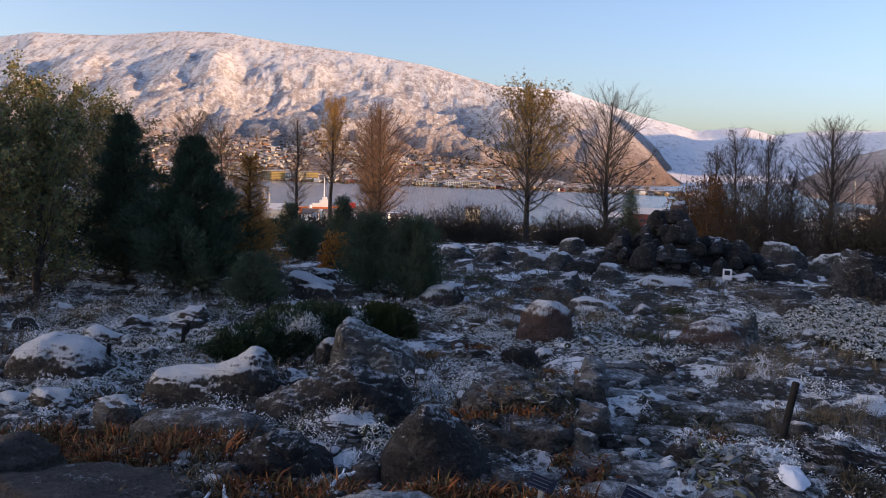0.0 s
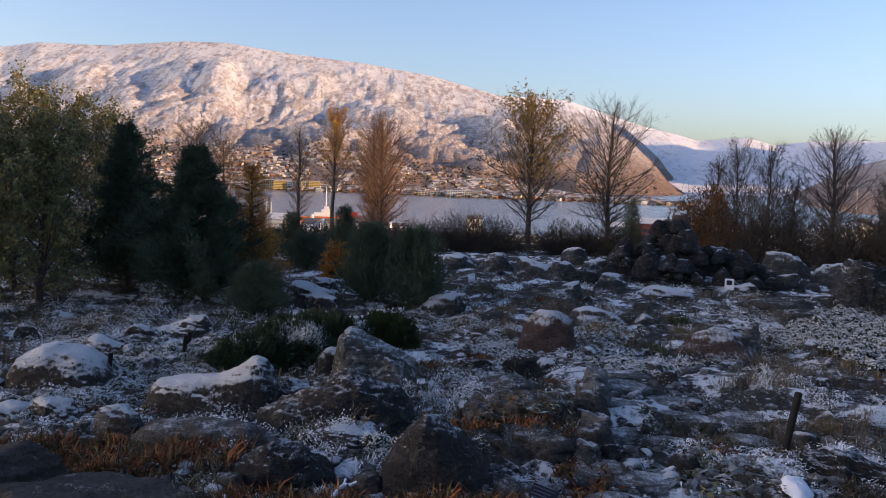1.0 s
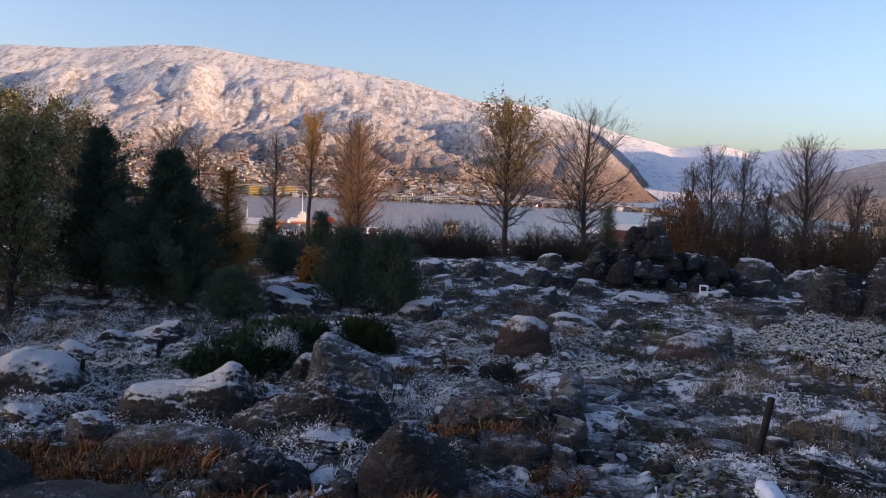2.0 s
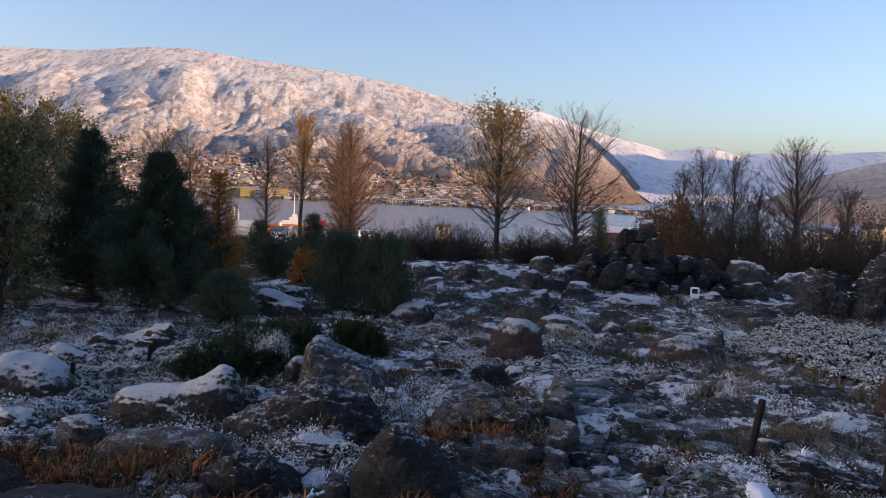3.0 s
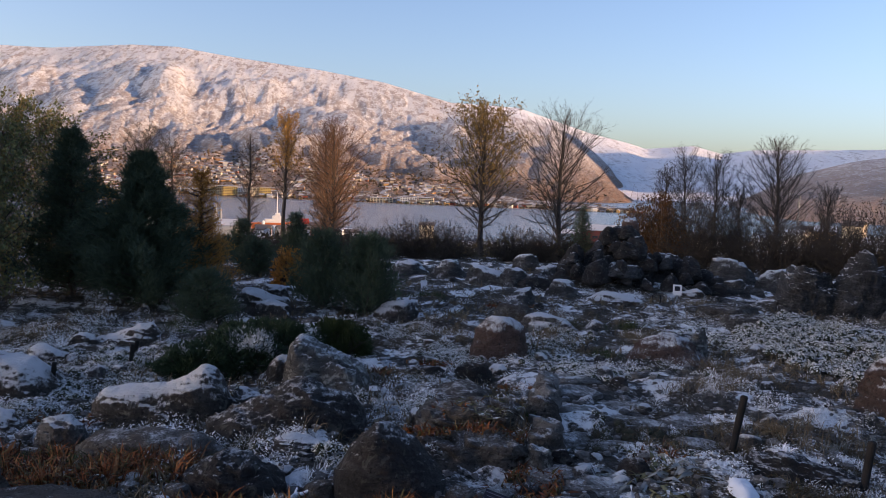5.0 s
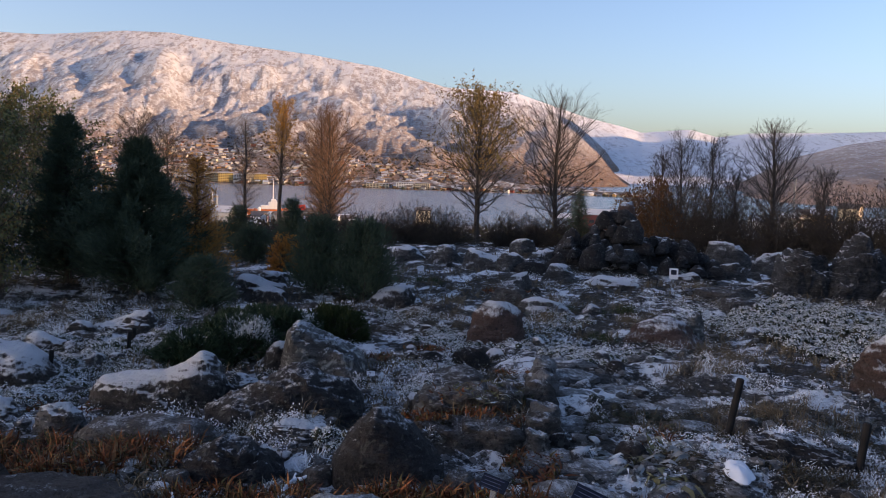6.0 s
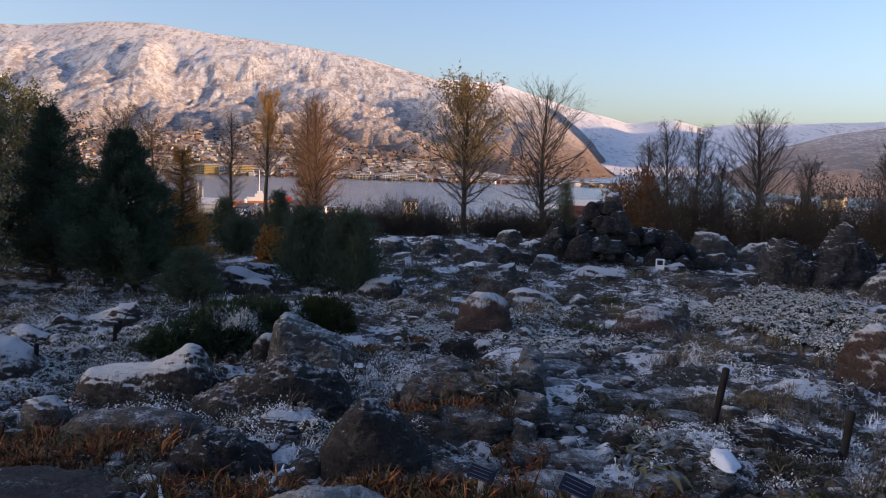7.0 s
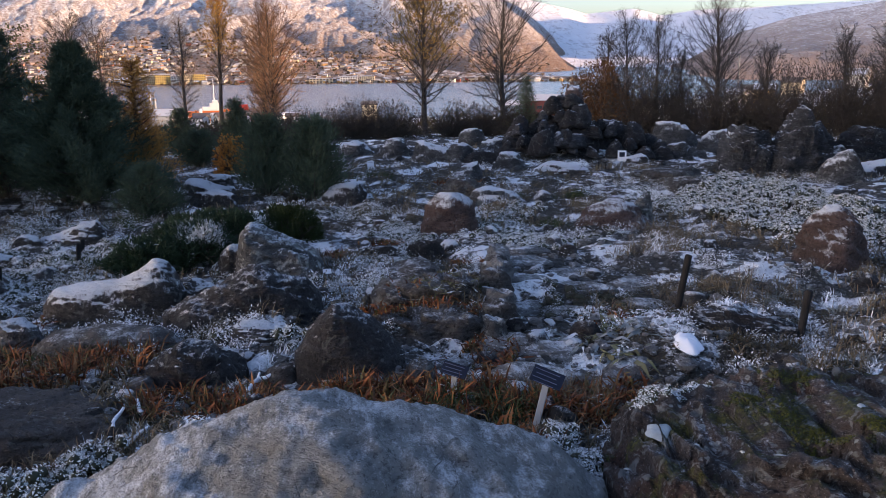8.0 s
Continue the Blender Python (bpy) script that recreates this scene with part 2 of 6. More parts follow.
def plant_material(name, colours, frost=0.0, rough=0.75, even=False, most=1.0):
    """A leaf or needle colour that varies from piece to piece; frost whitens the pieces that lie open to the sky."""
    m, nt, bsdf = material(name, rough, specular=0.2)
    pos, up, rnd = place_of(nt)
    stops = [(i / max(1, len(colours) - 1), c) for i, c in enumerate(colours)]
    col = ramp(nt, rnd, stops)
    if frost:
        patch = nz(nt, pos, 2.1, 5, 0.7)
        fac = span(nt, calc(nt, "ADD", calc(nt, "ADD", calc(nt, "MULTIPLY", patch, 2.2), calc(nt, "MULTIPLY", rnd, 0.12)), calc(nt, "MULTIPLY", calc(nt, "ABSOLUTE", up), 0.16)), 1.72 - 0.7 * frost, 1.92 - 0.7 * frost)
        if even:
            fac = span(nt, calc(nt, "ADD", calc(nt, "MULTIPLY", rnd, 0.5), calc(nt, "MULTIPLY", calc(nt, "ABSOLUTE", up), 0.9)), 0.62 - 0.5 * frost, 1.55 - 0.5 * frost)
        col = mix(nt, calc(nt, "MULTIPLY", fac, most), col, (0.92, 0.935, 0.95))
    nt.links.new(col, bsdf.inputs["Base Color"])
    return m


def bark_material(name, dark, pale):
    m, nt, bsdf = material(name, 0.9)
    pos, up, _ = place_of(nt)
    n = nz(nt, pos, 9.0, 5)
    nt.links.new(ramp(nt, n, [(0.3, dark), (0.7, pale)]), bsdf.inputs["Base Color"])
    bump(nt, bsdf, n, 0.5, 0.02)
    return m


def paint(name, colour, rough=0.6, metal=0.0, wear=0.25, scale=6.0):
    m, nt, bsdf = material(name, rough, metal)
    pos, up, _ = place_of(nt)
    nt.links.new(ramp(nt, nz(nt, pos, scale, 5), [(0.3, tuple(c * (1 - wear) for c in colour)), (0.7, colour)]), bsdf.inputs["Base Color"])
    return m


BARK = bark_material("grey_bark", (0.032, 0.028, 0.025), (0.085, 0.076, 0.068))
DARK_BARK = bark_material("dark_bark", (0.03, 0.025, 0.022), (0.08, 0.065, 0.055))
TWIG = bark_material("brown_twig", (0.14, 0.10, 0.07), (0.28, 0.20, 0.14))
RED_TWIG = bark_material("reddish_twig", (0.15, 0.085, 0.05), (0.26, 0.15, 0.08))

# ---------------------------------------------------------------- ground
def mound(x, y, cx, cy, rx, ry, h):
    q = ((x - cx) / rx) ** 2 + ((y - cy) / ry) ** 2
    return h * np.exp(-q)


def ground_z(x, y):
    x, y = np.asarray(x, float), np.asarray(y, float)
    near = np.exp(-((x / 40) ** 2 + (y / 40) ** 2))
    z = np.interp(y, [16, 24, 34, 100, 600, 700, 900], [0, -0.5, -1.7, -9, -42, -47, -60])
    # unseen hill along the sun's bearing, added to shade the garden below the far treetops
    s = 0.982 * x - 0.191 * y
    z = z + (18.2 - 3.0 * smooth((0.191 * x + 0.982 * y - 16) / 12)) * smooth((s - 22) / 55) * smooth((75 - y) / 60)
    z = z + 13 * smooth((x - 0.3 * y - 20) / 120) * smooth((y - 100) / 200)
    z = z + near * (0.06 * vnoise(x * 0.35, y * 0.35, 0.3, 5) + 0.06 * vnoise(x * 1.5, y * 1.5, 0.2, 6) + 0.045 * fbm(x * 4.0, y * 4.0, 0.7, 7, 4))
    z = z + mound(x, y, 3.9, 14.6, 1.1, 0.7, 0.25) + mound(x, y, 6.6, 12.4, 0.9, 0.6, 0.15)
    return z


def gz(x, y):
    return float(ground_z(x, y))


SEA = -44.0
ground_mat, nt, bsdf = material("frosty_soil", 0.95)
pos, up, _ = place_of(nt)
coarse, fine, crumb = nz(nt, pos, 1.5, 7, 0.72), nz(nt, pos, 24.0, 6, 0.75), nz(nt, pos, 85.0, 4, 0.75)
soil = ramp(nt, fine, [(0.32, (0.014, 0.013, 0.012)), (0.5, (0.052, 0.049, 0.044)), (0.70, (0.13, 0.124, 0.114))])
soil = mix(nt, calc(nt, "MULTIPLY", span(nt, nz(nt, pos, 0.9, 4), 0.48, 0.62), 0.7), soil, mix(nt, span(nt, crumb, 0.4, 0.6), (0.026, 0.022, 0.012), (0.095, 0.070, 0.040)))
pebble = calc(nt, "SUBTRACT", 1.0, span(nt, voro(nt, pos, 34.0), 0.18, 0.34))
soil = mix(nt, calc(nt, "MULTIPLY", pebble, span(nt, nz(nt, pos, 3.0, 3), 0.45, 0.6)), soil, (0.19, 0.187, 0.18))
frost = span(nt, calc(nt, "ADD", calc(nt, "ADD", calc(nt, "MULTIPLY", nz(nt, pos, 2.1, 5, 0.7), 2.2), calc(nt, "MULTIPLY", fine, 0.3)), calc(nt, "MULTIPLY", crumb, 0.4)), 1.46, 1.64)
nt.links.new(mix(nt, frost, soil, (0.92, 0.935, 0.95)), bsdf.inputs["Base Color"])
bump(nt, bsdf, calc(nt, "ADD", calc(nt, "ADD", fine, coarse), calc(nt, "ADD", calc(nt, "MULTIPLY", pebble, 0.5), calc(nt, "MULTIPLY", crumb, 0.4))), 1.0, 0.05)


def steps(marks):
    """Coordinates from (start, step) marks."""
    out = []
    for (a, da), (b, db) in zip(marks, marks[1:]):
        n = max(1, int(round((b - a) / ((da + db) / 2))))
        u = np.arange(n) / n
        out.append(a + (b - a) * (u * (da + (db - da) * u / 2)) / ((da + db) / 2))
    return np.concatenate(out + [[marks[-1][0]]])


def sheet(name, xs, ys, height, mat):
    X, Y = np.meshgrid(xs, ys)
    v = np.stack([X, Y, height(X, Y)], -1).reshape(-1, 3)
    i = np.arange(len(ys) - 1)[:, None] * len(xs) + np.arange(len(xs) - 1)[None]
    q = np.stack([i, i + 1, i + 1 + len(xs), i + len(xs)], -1).reshape(-1, 4)
    return mesh_data(name, v, [q], mat)


gx = steps([(-4000, 300), (-300, 60), (-40, 3), (-8, 0.15), (-3.5, 0.075), (5, 0.075), (10, 0.15), (40, 3), (300, 60), (4000, 300)])
gy = steps([(-3000, 300), (-150, 15), (-20, 2), (1.0, 0.1), (2.0, 0.06), (9, 0.075), (16, 0.14), (26, 0.4), (60, 3), (900, 40)])
ground = part("ground", sheet("ground", gx, gy, ground_z, ground_mat))
tagged(ground, "dark garden soil with gravel, dead plants and patches of frost", "ground", kind="structure")

water_mat, nt, bsdf = material("fjord_water", 0.22, specular=0.5)
pos, up, _ = place_of(nt)
bsdf.inputs["Base Color"].default_value = (0.12, 0.15, 0.19, 1)
bump(nt, bsdf, nz(nt, pos, 0.05, 5), 0.1, 1.5)
water = part("water", sheet("water", np.linspace(-4000, 4500, 12), np.linspace(560, 5000, 12), lambda X, Y: X * 0 + SEA, water_mat))
tagged(water, "calm pale blue fjord between the town and the harbour", "water", kind="structure")


# ---------------------------------------------------------------- mountains
def lean(a):
    """How much farther than straight ahead the long slope lies at bearing a; its shore runs straight and recedes to the left."""
    return 1.0 / (np.cos(np.radians(a)) + 0.15 * np.sin(np.radians(a)))


def massif(a, r, near, far, crest, relief, seed, k=1.0):
    """Height at bearing a (degrees) and distance r of a long slope from a shore to its crest; k stretches its distances."""
    near, far = near * k, far * k
    foot = (SEA - EYE) / near
    top = np.interp(a, [c[0] for c in crest], [c[1] for c in crest])
    u = (r - near) / (far - near)
    q = np.clip(u, 0, 1)
    q = 0.55 * q + 0.45 * q ** 1.6
    px, py = r * np.sin(np.radians(a)), r * np.cos(np.radians(a))
    warp = 0.5 * vnoise(px / 500, py / 500, 0, seed)
    tall = np.clip((top - foot) / 0.12, 0, 1)
    window = smooth((u - 0.06) / 0.3) * (1 - 0.45 * smooth((u - 0.62) / 0.3)) * (1 - smooth((u - 0.93) / 0.07)) * tall
    gullies = ridged(a / 1.5 + 1.2 * warp + 0.35 * u, u * 2.2 + warp, seed + 4, 4) * 0.13
    crags = fbm(px / 150 + warp, py / 260 - 0.3 * px / 125, 0, seed + 2, 5, 0.62) * 0.34
    ribs = ridged(a / 0.55 + 2 * warp + u * 1.5, u * 9.0, seed + 11, 4, 0.6) * 0.05
    swell = smooth(u / 0.5) * (1 - smooth((u - 0.80) / 0.15)) * (1.2 * vnoise(px / 230 + 0.5 + py / 900, py / 520, 0, seed + 17) + 0.45 * vnoise(px / 95 + py / 400, py / 260, 0, seed + 19))
    rough = relief * (window * (gullies + crags + ribs) + swell * tall)
    fall = np.clip(u - 1, 0, None) * 0.16
    return EYE + r * (foot + (top - foot) * q - fall) + rough


def mountain_mesh(name, a0, a1, na, near, far, end, nr, crest, relief, seed, mat, straight=False):
    A, R = np.meshgrid(np.linspace(a0, a1, na), np.concatenate([np.linspace(near, far, nr), np.linspace(far, end, 8)[1:]]))
    k = lean(A) if straight else 1.0
    R = R * k
    Z = massif(A, R, near, far, crest, relief, seed, k)
    v = np.stack([R * np.sin(np.radians(A)), R * np.cos(np.radians(A)), Z], -1).reshape(-1, 3)
    w, n = A.shape[1], A.shape[0]
    i = np.arange(n - 1)[:, None] * w + np.arange(w - 1)[None]
    q = np.stack([i, i + 1, i + 1 + w, i + w], -1).reshape(-1, 4)
    return mesh_data(name, v, [q], mat)


def slope_material(name, tree_top, bare, wood, relief=0.8, gaps=1.0, cover=0.0):
    """Birch wood below tree_top (height in metres), thin snow on rock above it. cover: more snow."""
    m, nt, bsdf = material(name, 0.95, specular=0.1)
    pos, up, _ = place_of(nt)
    s = nt.nodes.new("ShaderNodeSeparateXYZ")
    nt.links.new(pos, s.inputs[0])
    n1, n2, n3 = nz(nt, pos, 0.006, 6, 0.65), nz(nt, pos, 0.03, 7, 0.72), nz(nt, pos, 0.12, 5, 0.75)
    run = nz(nt, squeezed(nt, pos, 1.0, 0.28, 0.28, (0, 0, 12)), 0.045, 6, 0.7, 0.5)
    snow = ramp(nt, n1, [(0.3, (0.80, 0.81, 0.83)), (0.7, (0.90, 0.905, 0.91))])
    high = span(nt, s.outputs[2], 210.0, 470.0)
    scree = calc(nt, "ADD", calc(nt, "ADD", calc(nt, "MULTIPLY", n2, 0.6), calc(nt, "MULTIPLY", run, 0.8)), calc(nt, "ADD", calc(nt, "MULTIPLY", n1, 0.4), calc(nt, "MULTIPLY", n3, 0.5)))
    scree = span(nt, calc(nt, "SUBTRACT", scree, calc(nt, "MULTIPLY", high, 0.06)), 1.05 + cover, 1.24 + cover)
    rock = ramp(nt, n3, [(0.35, bare), (0.65, tuple(c * 2.2 for c in bare))])
    col = mix(nt, calc(nt, "MULTIPLY", scree, 0.68), snow, rock)
    steep = calc(nt, "ADD", calc(nt, "SUBTRACT", 1.0, up), calc(nt, "MULTIPLY", n2, 0.55))
    col = mix(nt, span(nt, calc(nt, "ADD", steep, calc(nt, "MULTIPLY", n3, 0.5)), 0.98 + cover, 1.12 + cover), col, rock)
    trees = ramp(nt, n3, [(0.36, tuple(c * 0.45 for c in wood)), (0.62, tuple(min(1, c * 2.0) for c in wood))])
    line = calc(nt, "ADD", s.outputs[2], calc(nt, "MULTIPLY", n1, 260))
    line = calc(nt, "ADD", line, calc(nt, "MULTIPLY", run, 190))
    wooded = calc(nt, "SUBTRACT", 1.0, span(nt, line, tree_top + 40, tree_top + 360))
    thin = calc(nt, "MULTIPLY", wooded, span(nt, calc(nt, "ADD", n3, calc(nt, "MULTIPLY", wooded, 0.14)), 0.58 - 0.22 * (2.0 - gaps), 0.66))
    col = mix(nt, thin, col, trees)
    nt.links.new(col, bsdf.inputs["Base Color"])
    bump(nt, bsdf, calc(nt, "ADD", calc(nt, "ADD", n2, calc(nt, "MULTIPLY", run, 0.8)), calc(nt, "MULTIPLY", n3, 0.5)), relief, 30)
    return m


CREST = [(-60, 0.10), (-27.4, 0.1121), (-25.6, 0.1195), (-21.9, 0.122), (-17.2, 0.133), (-14.5, 0.1345), (-10.9, 0.1275), (-5.8, 0.1201), (-1.3, 0.1091), (3.2, 0.0891), (7.7, 0.0743), (9.95, 0.0675), (11.8, 0.052), (13.3, 0.0306), (15.8, -0.0125), (17.5, -0.028)]
# past bearing 34 this crest is unseen; added heights there shade the far ridge
FAR_CREST = [(2, 0.09), (7.7, 0.0858), (12.5, 0.0589), (15.0, 0.049), (16.1, 0.0432), (19.1, 0.0479), (20.8, 0.0399), (22.8, 0.0448), (27, 0.0465), (34, 0.05), (37, 0.10), (41, 0.145), (46, 0.15), (52, 0.11), (60, 0.08), (85, 0.06)]
RIGHT_CREST = [(19, -0.028), (22.5, -0.008), (25.2, 0.0185), (28.4, 0.0347), (31.5, 0.0433), (33.5, 0.0486), (45, 0.045), (60, 0.04), (75, 0.035)]
big_mat = slope_material("mountain_slope", 125, (0.16, 0.115, 0.095), (0.19, 0.125, 0.088))
far_mat = slope_material("far_slope", -105, (0.22, 0.20, 0.19), (0.16, 0.13, 0.11), 0.5, cover=0.10)
right_mat = slope_material("right_slope", 120, (0.16, 0.13, 0.11), (0.17, 0.125, 0.10), 0.5, 0.6)
tagged(part("mountain", mountain_mesh("mountain", -48, 17.5, 720, 1500, 3900, 4800, 180, CREST, 46, 21, big_mat, True)), "long snow-dusted mountain with brown birch woods in low sun", "mountain", kind="structure")
tagged(part("far_mountain", mountain_mesh("far_mountain", 2, 85, 320, 2900, 4600, 4900, 110, FAR_CREST, 22, 31, far_mat)), "distant snow-covered ridge closing the valley, in blue shade", "mountain", kind="structure")
tagged(part("valley_mountain", mountain_mesh("valley_mountain", 19, 75, 280, 1500, 3000, 4000, 110, RIGHT_CREST, 16, 41, right_mat)), "dark wooded hillside with a thin cap of snow", "mountain", kind="structure")

# ---------------------------------------------------------------- rocks
ICO = {}


def ico(level):
    if level not in ICO:
        bm = bmesh.new()
        bmesh.ops.create_icosphere(bm, subdivisions=level, radius=1.0)
        bm.verts.ensure_lookup_table()
        ICO[level] = (np.array([v.co[:] for v in bm.verts]), np.array([[v.index for v in fc.verts] for fc in bm.faces]))
        bm.free()
    return ICO[level]


def rock_shape(seed, level=4, rough=0.075, peak=None, cap=0.8, tilt=0.25, sides=8, soft=34.0, steep=0.34, ledge=0.028):
    """A unit stone bounded by broken planes with worn edges. peak: where along x its crown lies; cap: height of the top plane; tilt: how far that leans."""
    rng = np.random.RandomState(seed)
    v, fc = ico(level)
    turn = rng.uniform(0, 2 * np.pi, sides)
    n = unit(np.stack([np.cos(turn), np.sin(turn), rng.uniform(steep * 0.5, steep * 2.2, sides)], 1))
    turn = np.arange(6) / 6 * 2 * np.pi + rng.uniform(0, 1, 6)
    ring = unit(np.stack([np.cos(turn), np.sin(turn), rng.uniform(steep * 0.2, steep * 1.2, 6)], 1))
    lean = rng.uniform(-0.7, 0.7) if peak is None else peak
    tops = unit(np.stack([rng.normal(0, tilt, 3) - lean * 0.6, rng.normal(0, tilt, 3) - 0.1, np.ones(3)], 1))
    under = unit(np.array([[0.2, 0.1, -1.0]]))
    normal = np.concatenate([n, ring, tops, under])
    reach = np.concatenate([rng.uniform(0.66, 0.95, sides), rng.uniform(0.8, 1.0, 6), cap * np.array([1.0, 1.08, 1.15]), [0.8]])
    k = np.clip(v @ normal.T, 0, None) / reach
    r = 1.0 / (np.sum(k ** soft, 1) ** (1 / soft))
    p = v * np.minimum(r, 1.7)[:, None]
    o = seed * 3.7
    dip = p[:, 2] + p[:, 0] * 0.35
    p = p + v * (rough * fbm(p[:, 0] * 2.2 + o, p[:, 1] * 2.2, p[:, 2] * 2.2, 2, 5, 0.6))[:, None]
    p = p + v * (0.5 * rough * ridged(p[:, 0] * 1.6 + o, dip * 5.0 + p[:, 1] * 0.7, 3, 5, 0.65))[:, None]
    bed = 3.6 * (p[:, 2] + 0.32 * p[:, 0] + 0.2 * p[:, 1]) + 0.8 * fbm(p[:, 0] * 1.3 + o, p[:, 1] * 1.3, p[:, 2] * 1.3, 5, 3)
    p = p - v * [1, 1, 0.4] * (ledge * (bed - np.floor(bed)) ** 2.5 * (0.5 + fbm(p[:, 0] * 2 + o, p[:, 1] * 2, 3.0, 6, 2)))[:, None]
    lo, hi = p.min(0), p.max(0)
    return (p - (lo + hi) / 2) / ((hi - lo) / 2), fc


LABELS = {
    "grey": "rough grey boulder with a little frost, set in soil",
    "dark": "dark broken boulder, nearly bare of frost",
    "snowy": "low boulder with a white cap of thin snow",
    "brown": "rounded reddish-brown boulder with frost on top",
    "capped": "rounded reddish-brown boulder with a cap of snow",
    "slab": "flat brownish stone slab bedded in the soil",
    "lichen": "pale lichen-spotted boulder beside dead plants",
    "moss": "dark craggy boulder with moss and white lichen",
    "pile": "dark angular rock dusted with snow in a heap",
    "path": "flat worn path stone set in gravel",
    "bare": "bare brown slab of rock beside withered leaves",
    "front": "broad grey boulder with frost in its hollows",
}


FORM = {
    "grey": dict(cap=0.75, tilt=0.35), "dark": dict(cap=0.9, tilt=0.45), "snowy": dict(cap=0.62, tilt=0.25, soft=16.0, ledge=0.03), "brown": dict(ledge=0.0, cap=0.75, tilt=0.2, soft=8.0, steep=0.3),
    "capped": dict(ledge=0.0), "slab": dict(cap=0.45, tilt=0.1, steep=0.4, soft=12.0, sides=12, rough=0.09), "bare": dict(cap=0.45, tilt=0.15), "path": dict(cap=0.45, tilt=0.12), "pile": dict(ledge=0.09, cap=0.7, tilt=0.5, soft=40.0, steep=0.5), "lichen": dict(cap=0.95, tilt=0.5), "moss": dict(cap=0.6, tilt=0.3, rough=0.10), "front": dict(cap=1.25, tilt=0.3, soft=22.0, steep=0.9),
}


def boulder(x, y, w, d, h, seed, kind, sink=0.45, level=4, z=None, turn=None, wide=1.18, **form):
    """A stone w wide, d deep, its top h above the ground; part of it lies in the ground."""
    level = max(level, 5) if y < 7.3 and w > 0.3 else level
    p, fc = rock_shape(seed, level, **{**FORM[kind], **form})
    w, d = w * wide, d * wide
    g = gz(x, y) if z is None else z
    full = h / (1 - sink)
    v = p * [w / 2, d / 2, full / 2] + [0, 0, h - full / 2]
    ob = new("boulder", mesh_data("boulder", v, [fc], ROCK[kind]))
    ob.matrix_world = pose(x, y, g, 0, 0, (seed * 37) % 24 - 12 if turn is None else turn)
    return tagged(ob, LABELS[kind], "boulder", "boulders of the rock garden")


def outcrop(x, y, w, d, spine, seed, kind, turn=0.0, rough=0.03, sharp=0.75, label="", bank=0.0, step=0.2):
    """A long stone whose top follows the spine, pairs of (place along it, height); bank: how far the crest lies behind the middle."""
    nu, nv = 150, 70
    g = gz(x, y)
    u = np.linspace(0, 1, nu)
    h = np.interp(u, [s[0] for s in spine], [s[1] for s in spine])
    h = np.convolve(np.pad(h, 6, mode="edge"), np.ones(13) / 13, "valid")
    half = d / 2 * (1 - np.abs(2 * u - 1) ** 4) ** 0.5
    a = np.linspace(0, np.pi, nv)
    cy, cz = np.sign(np.cos(a)) * np.abs(np.cos(a)) ** sharp, np.sin(a) ** (sharp * 0.9)
    U, A = np.meshgrid(u, a, indexing="ij")
    px = (U - 0.5) * w
    py = -half[:, None] * cy[None] + bank * d * cz[None]
    pz = h[:, None] * cz[None] - 0.12 * (1 - cz[None])
    o = seed * 2.3
    n = fbm(px * 5 + o, py * 5, pz * 5, 4, 5, 0.6) + 0.45 * ridged(px * 3.5 + o, pz * 13 + py * 5 + px * 1.2, 8, 4)
    bed = 9.0 * (pz + 0.3 * px + 0.25 * py) + 0.7 * fbm(px * 2.5 + o, py * 2.5, pz * 2.5, 6, 3)
    n = n - 2.2 * step * (bed - np.floor(bed)) ** 2.5 * (0.6 + fbm(px * 3 + o, py * 3, 1.5, 9, 2))
    py = py - rough * n * cy[None]
    pz = pz + rough * n * cz[None]
    v = np.stack([px, py, pz], -1).reshape(-1, 3)
    i = np.arange(nu - 1)[:, None] * nv + np.arange(nv - 1)[None]
    q = np.stack([i, i + nv, i + nv + 1, i + 1], -1).reshape(-1, 4)
    ends = [np.arange(nv)[::-1], np.arange(nv) + (nu - 1) * nv]
    me = mesh_data("outcrop", v, [q] + [e[None] for e in ends], ROCK[kind])
    ob = new("boulder", me)
    ob.matrix_world = pose(x, y, g, 0, 0, turn)
    return tagged(ob, label or LABELS[kind], "boulder", "boulders of the rock garden")


boulder(0.98, 8.15, 0.52, 0.46, 0.37, 11, "capped", soft=4.5, cap=0.95, tilt=0.12, steep=0.2, peak=0.0)
outcrop(-2.92, 6.45, 0.82, 0.58, [(0, 0.05), (0.15, 0.22), (0.4, 0.29), (0.7, 0.26), (0.92, 0.16), (1, 0.04)], 12, "snowy", 0, 0.013)
boulder(-3.06, 7.53, 0.37, 0.29, 0.15, 13, "snowy")
outcrop(-2.66, 8.50, 0.66, 0.36, [(0, 0.02), (0.2, 0.08), (0.6, 0.16), (0.9, 0.20), (1, 0.06)], 14, "snowy", 6, 0.02)
boulder(-3.03, 8.32, 0.28, 0.19, 0.09, 15, "snowy")
outcrop(-1.60, 5.92, 0.95, 0.42, [(0, 0.05), (0.08, 0.18), (0.4, 0.19), (0.6, 0.24), (0.8, 0.345), (0.9, 0.32), (1, 0.08)], 16, "snowy", 4, 0.014, label="long saddle-shaped boulder thickly dusted with snow")
boulder(-2.05, 5.34, 0.32, 0.26, 0.17, 18, "grey")
boulder(-2.58, 5.53, 0.37, 0.30, 0.15, 19, "snowy")
boulder(-2.85, 5.54, 0.29, 0.23, 0.10, 20, "snowy")
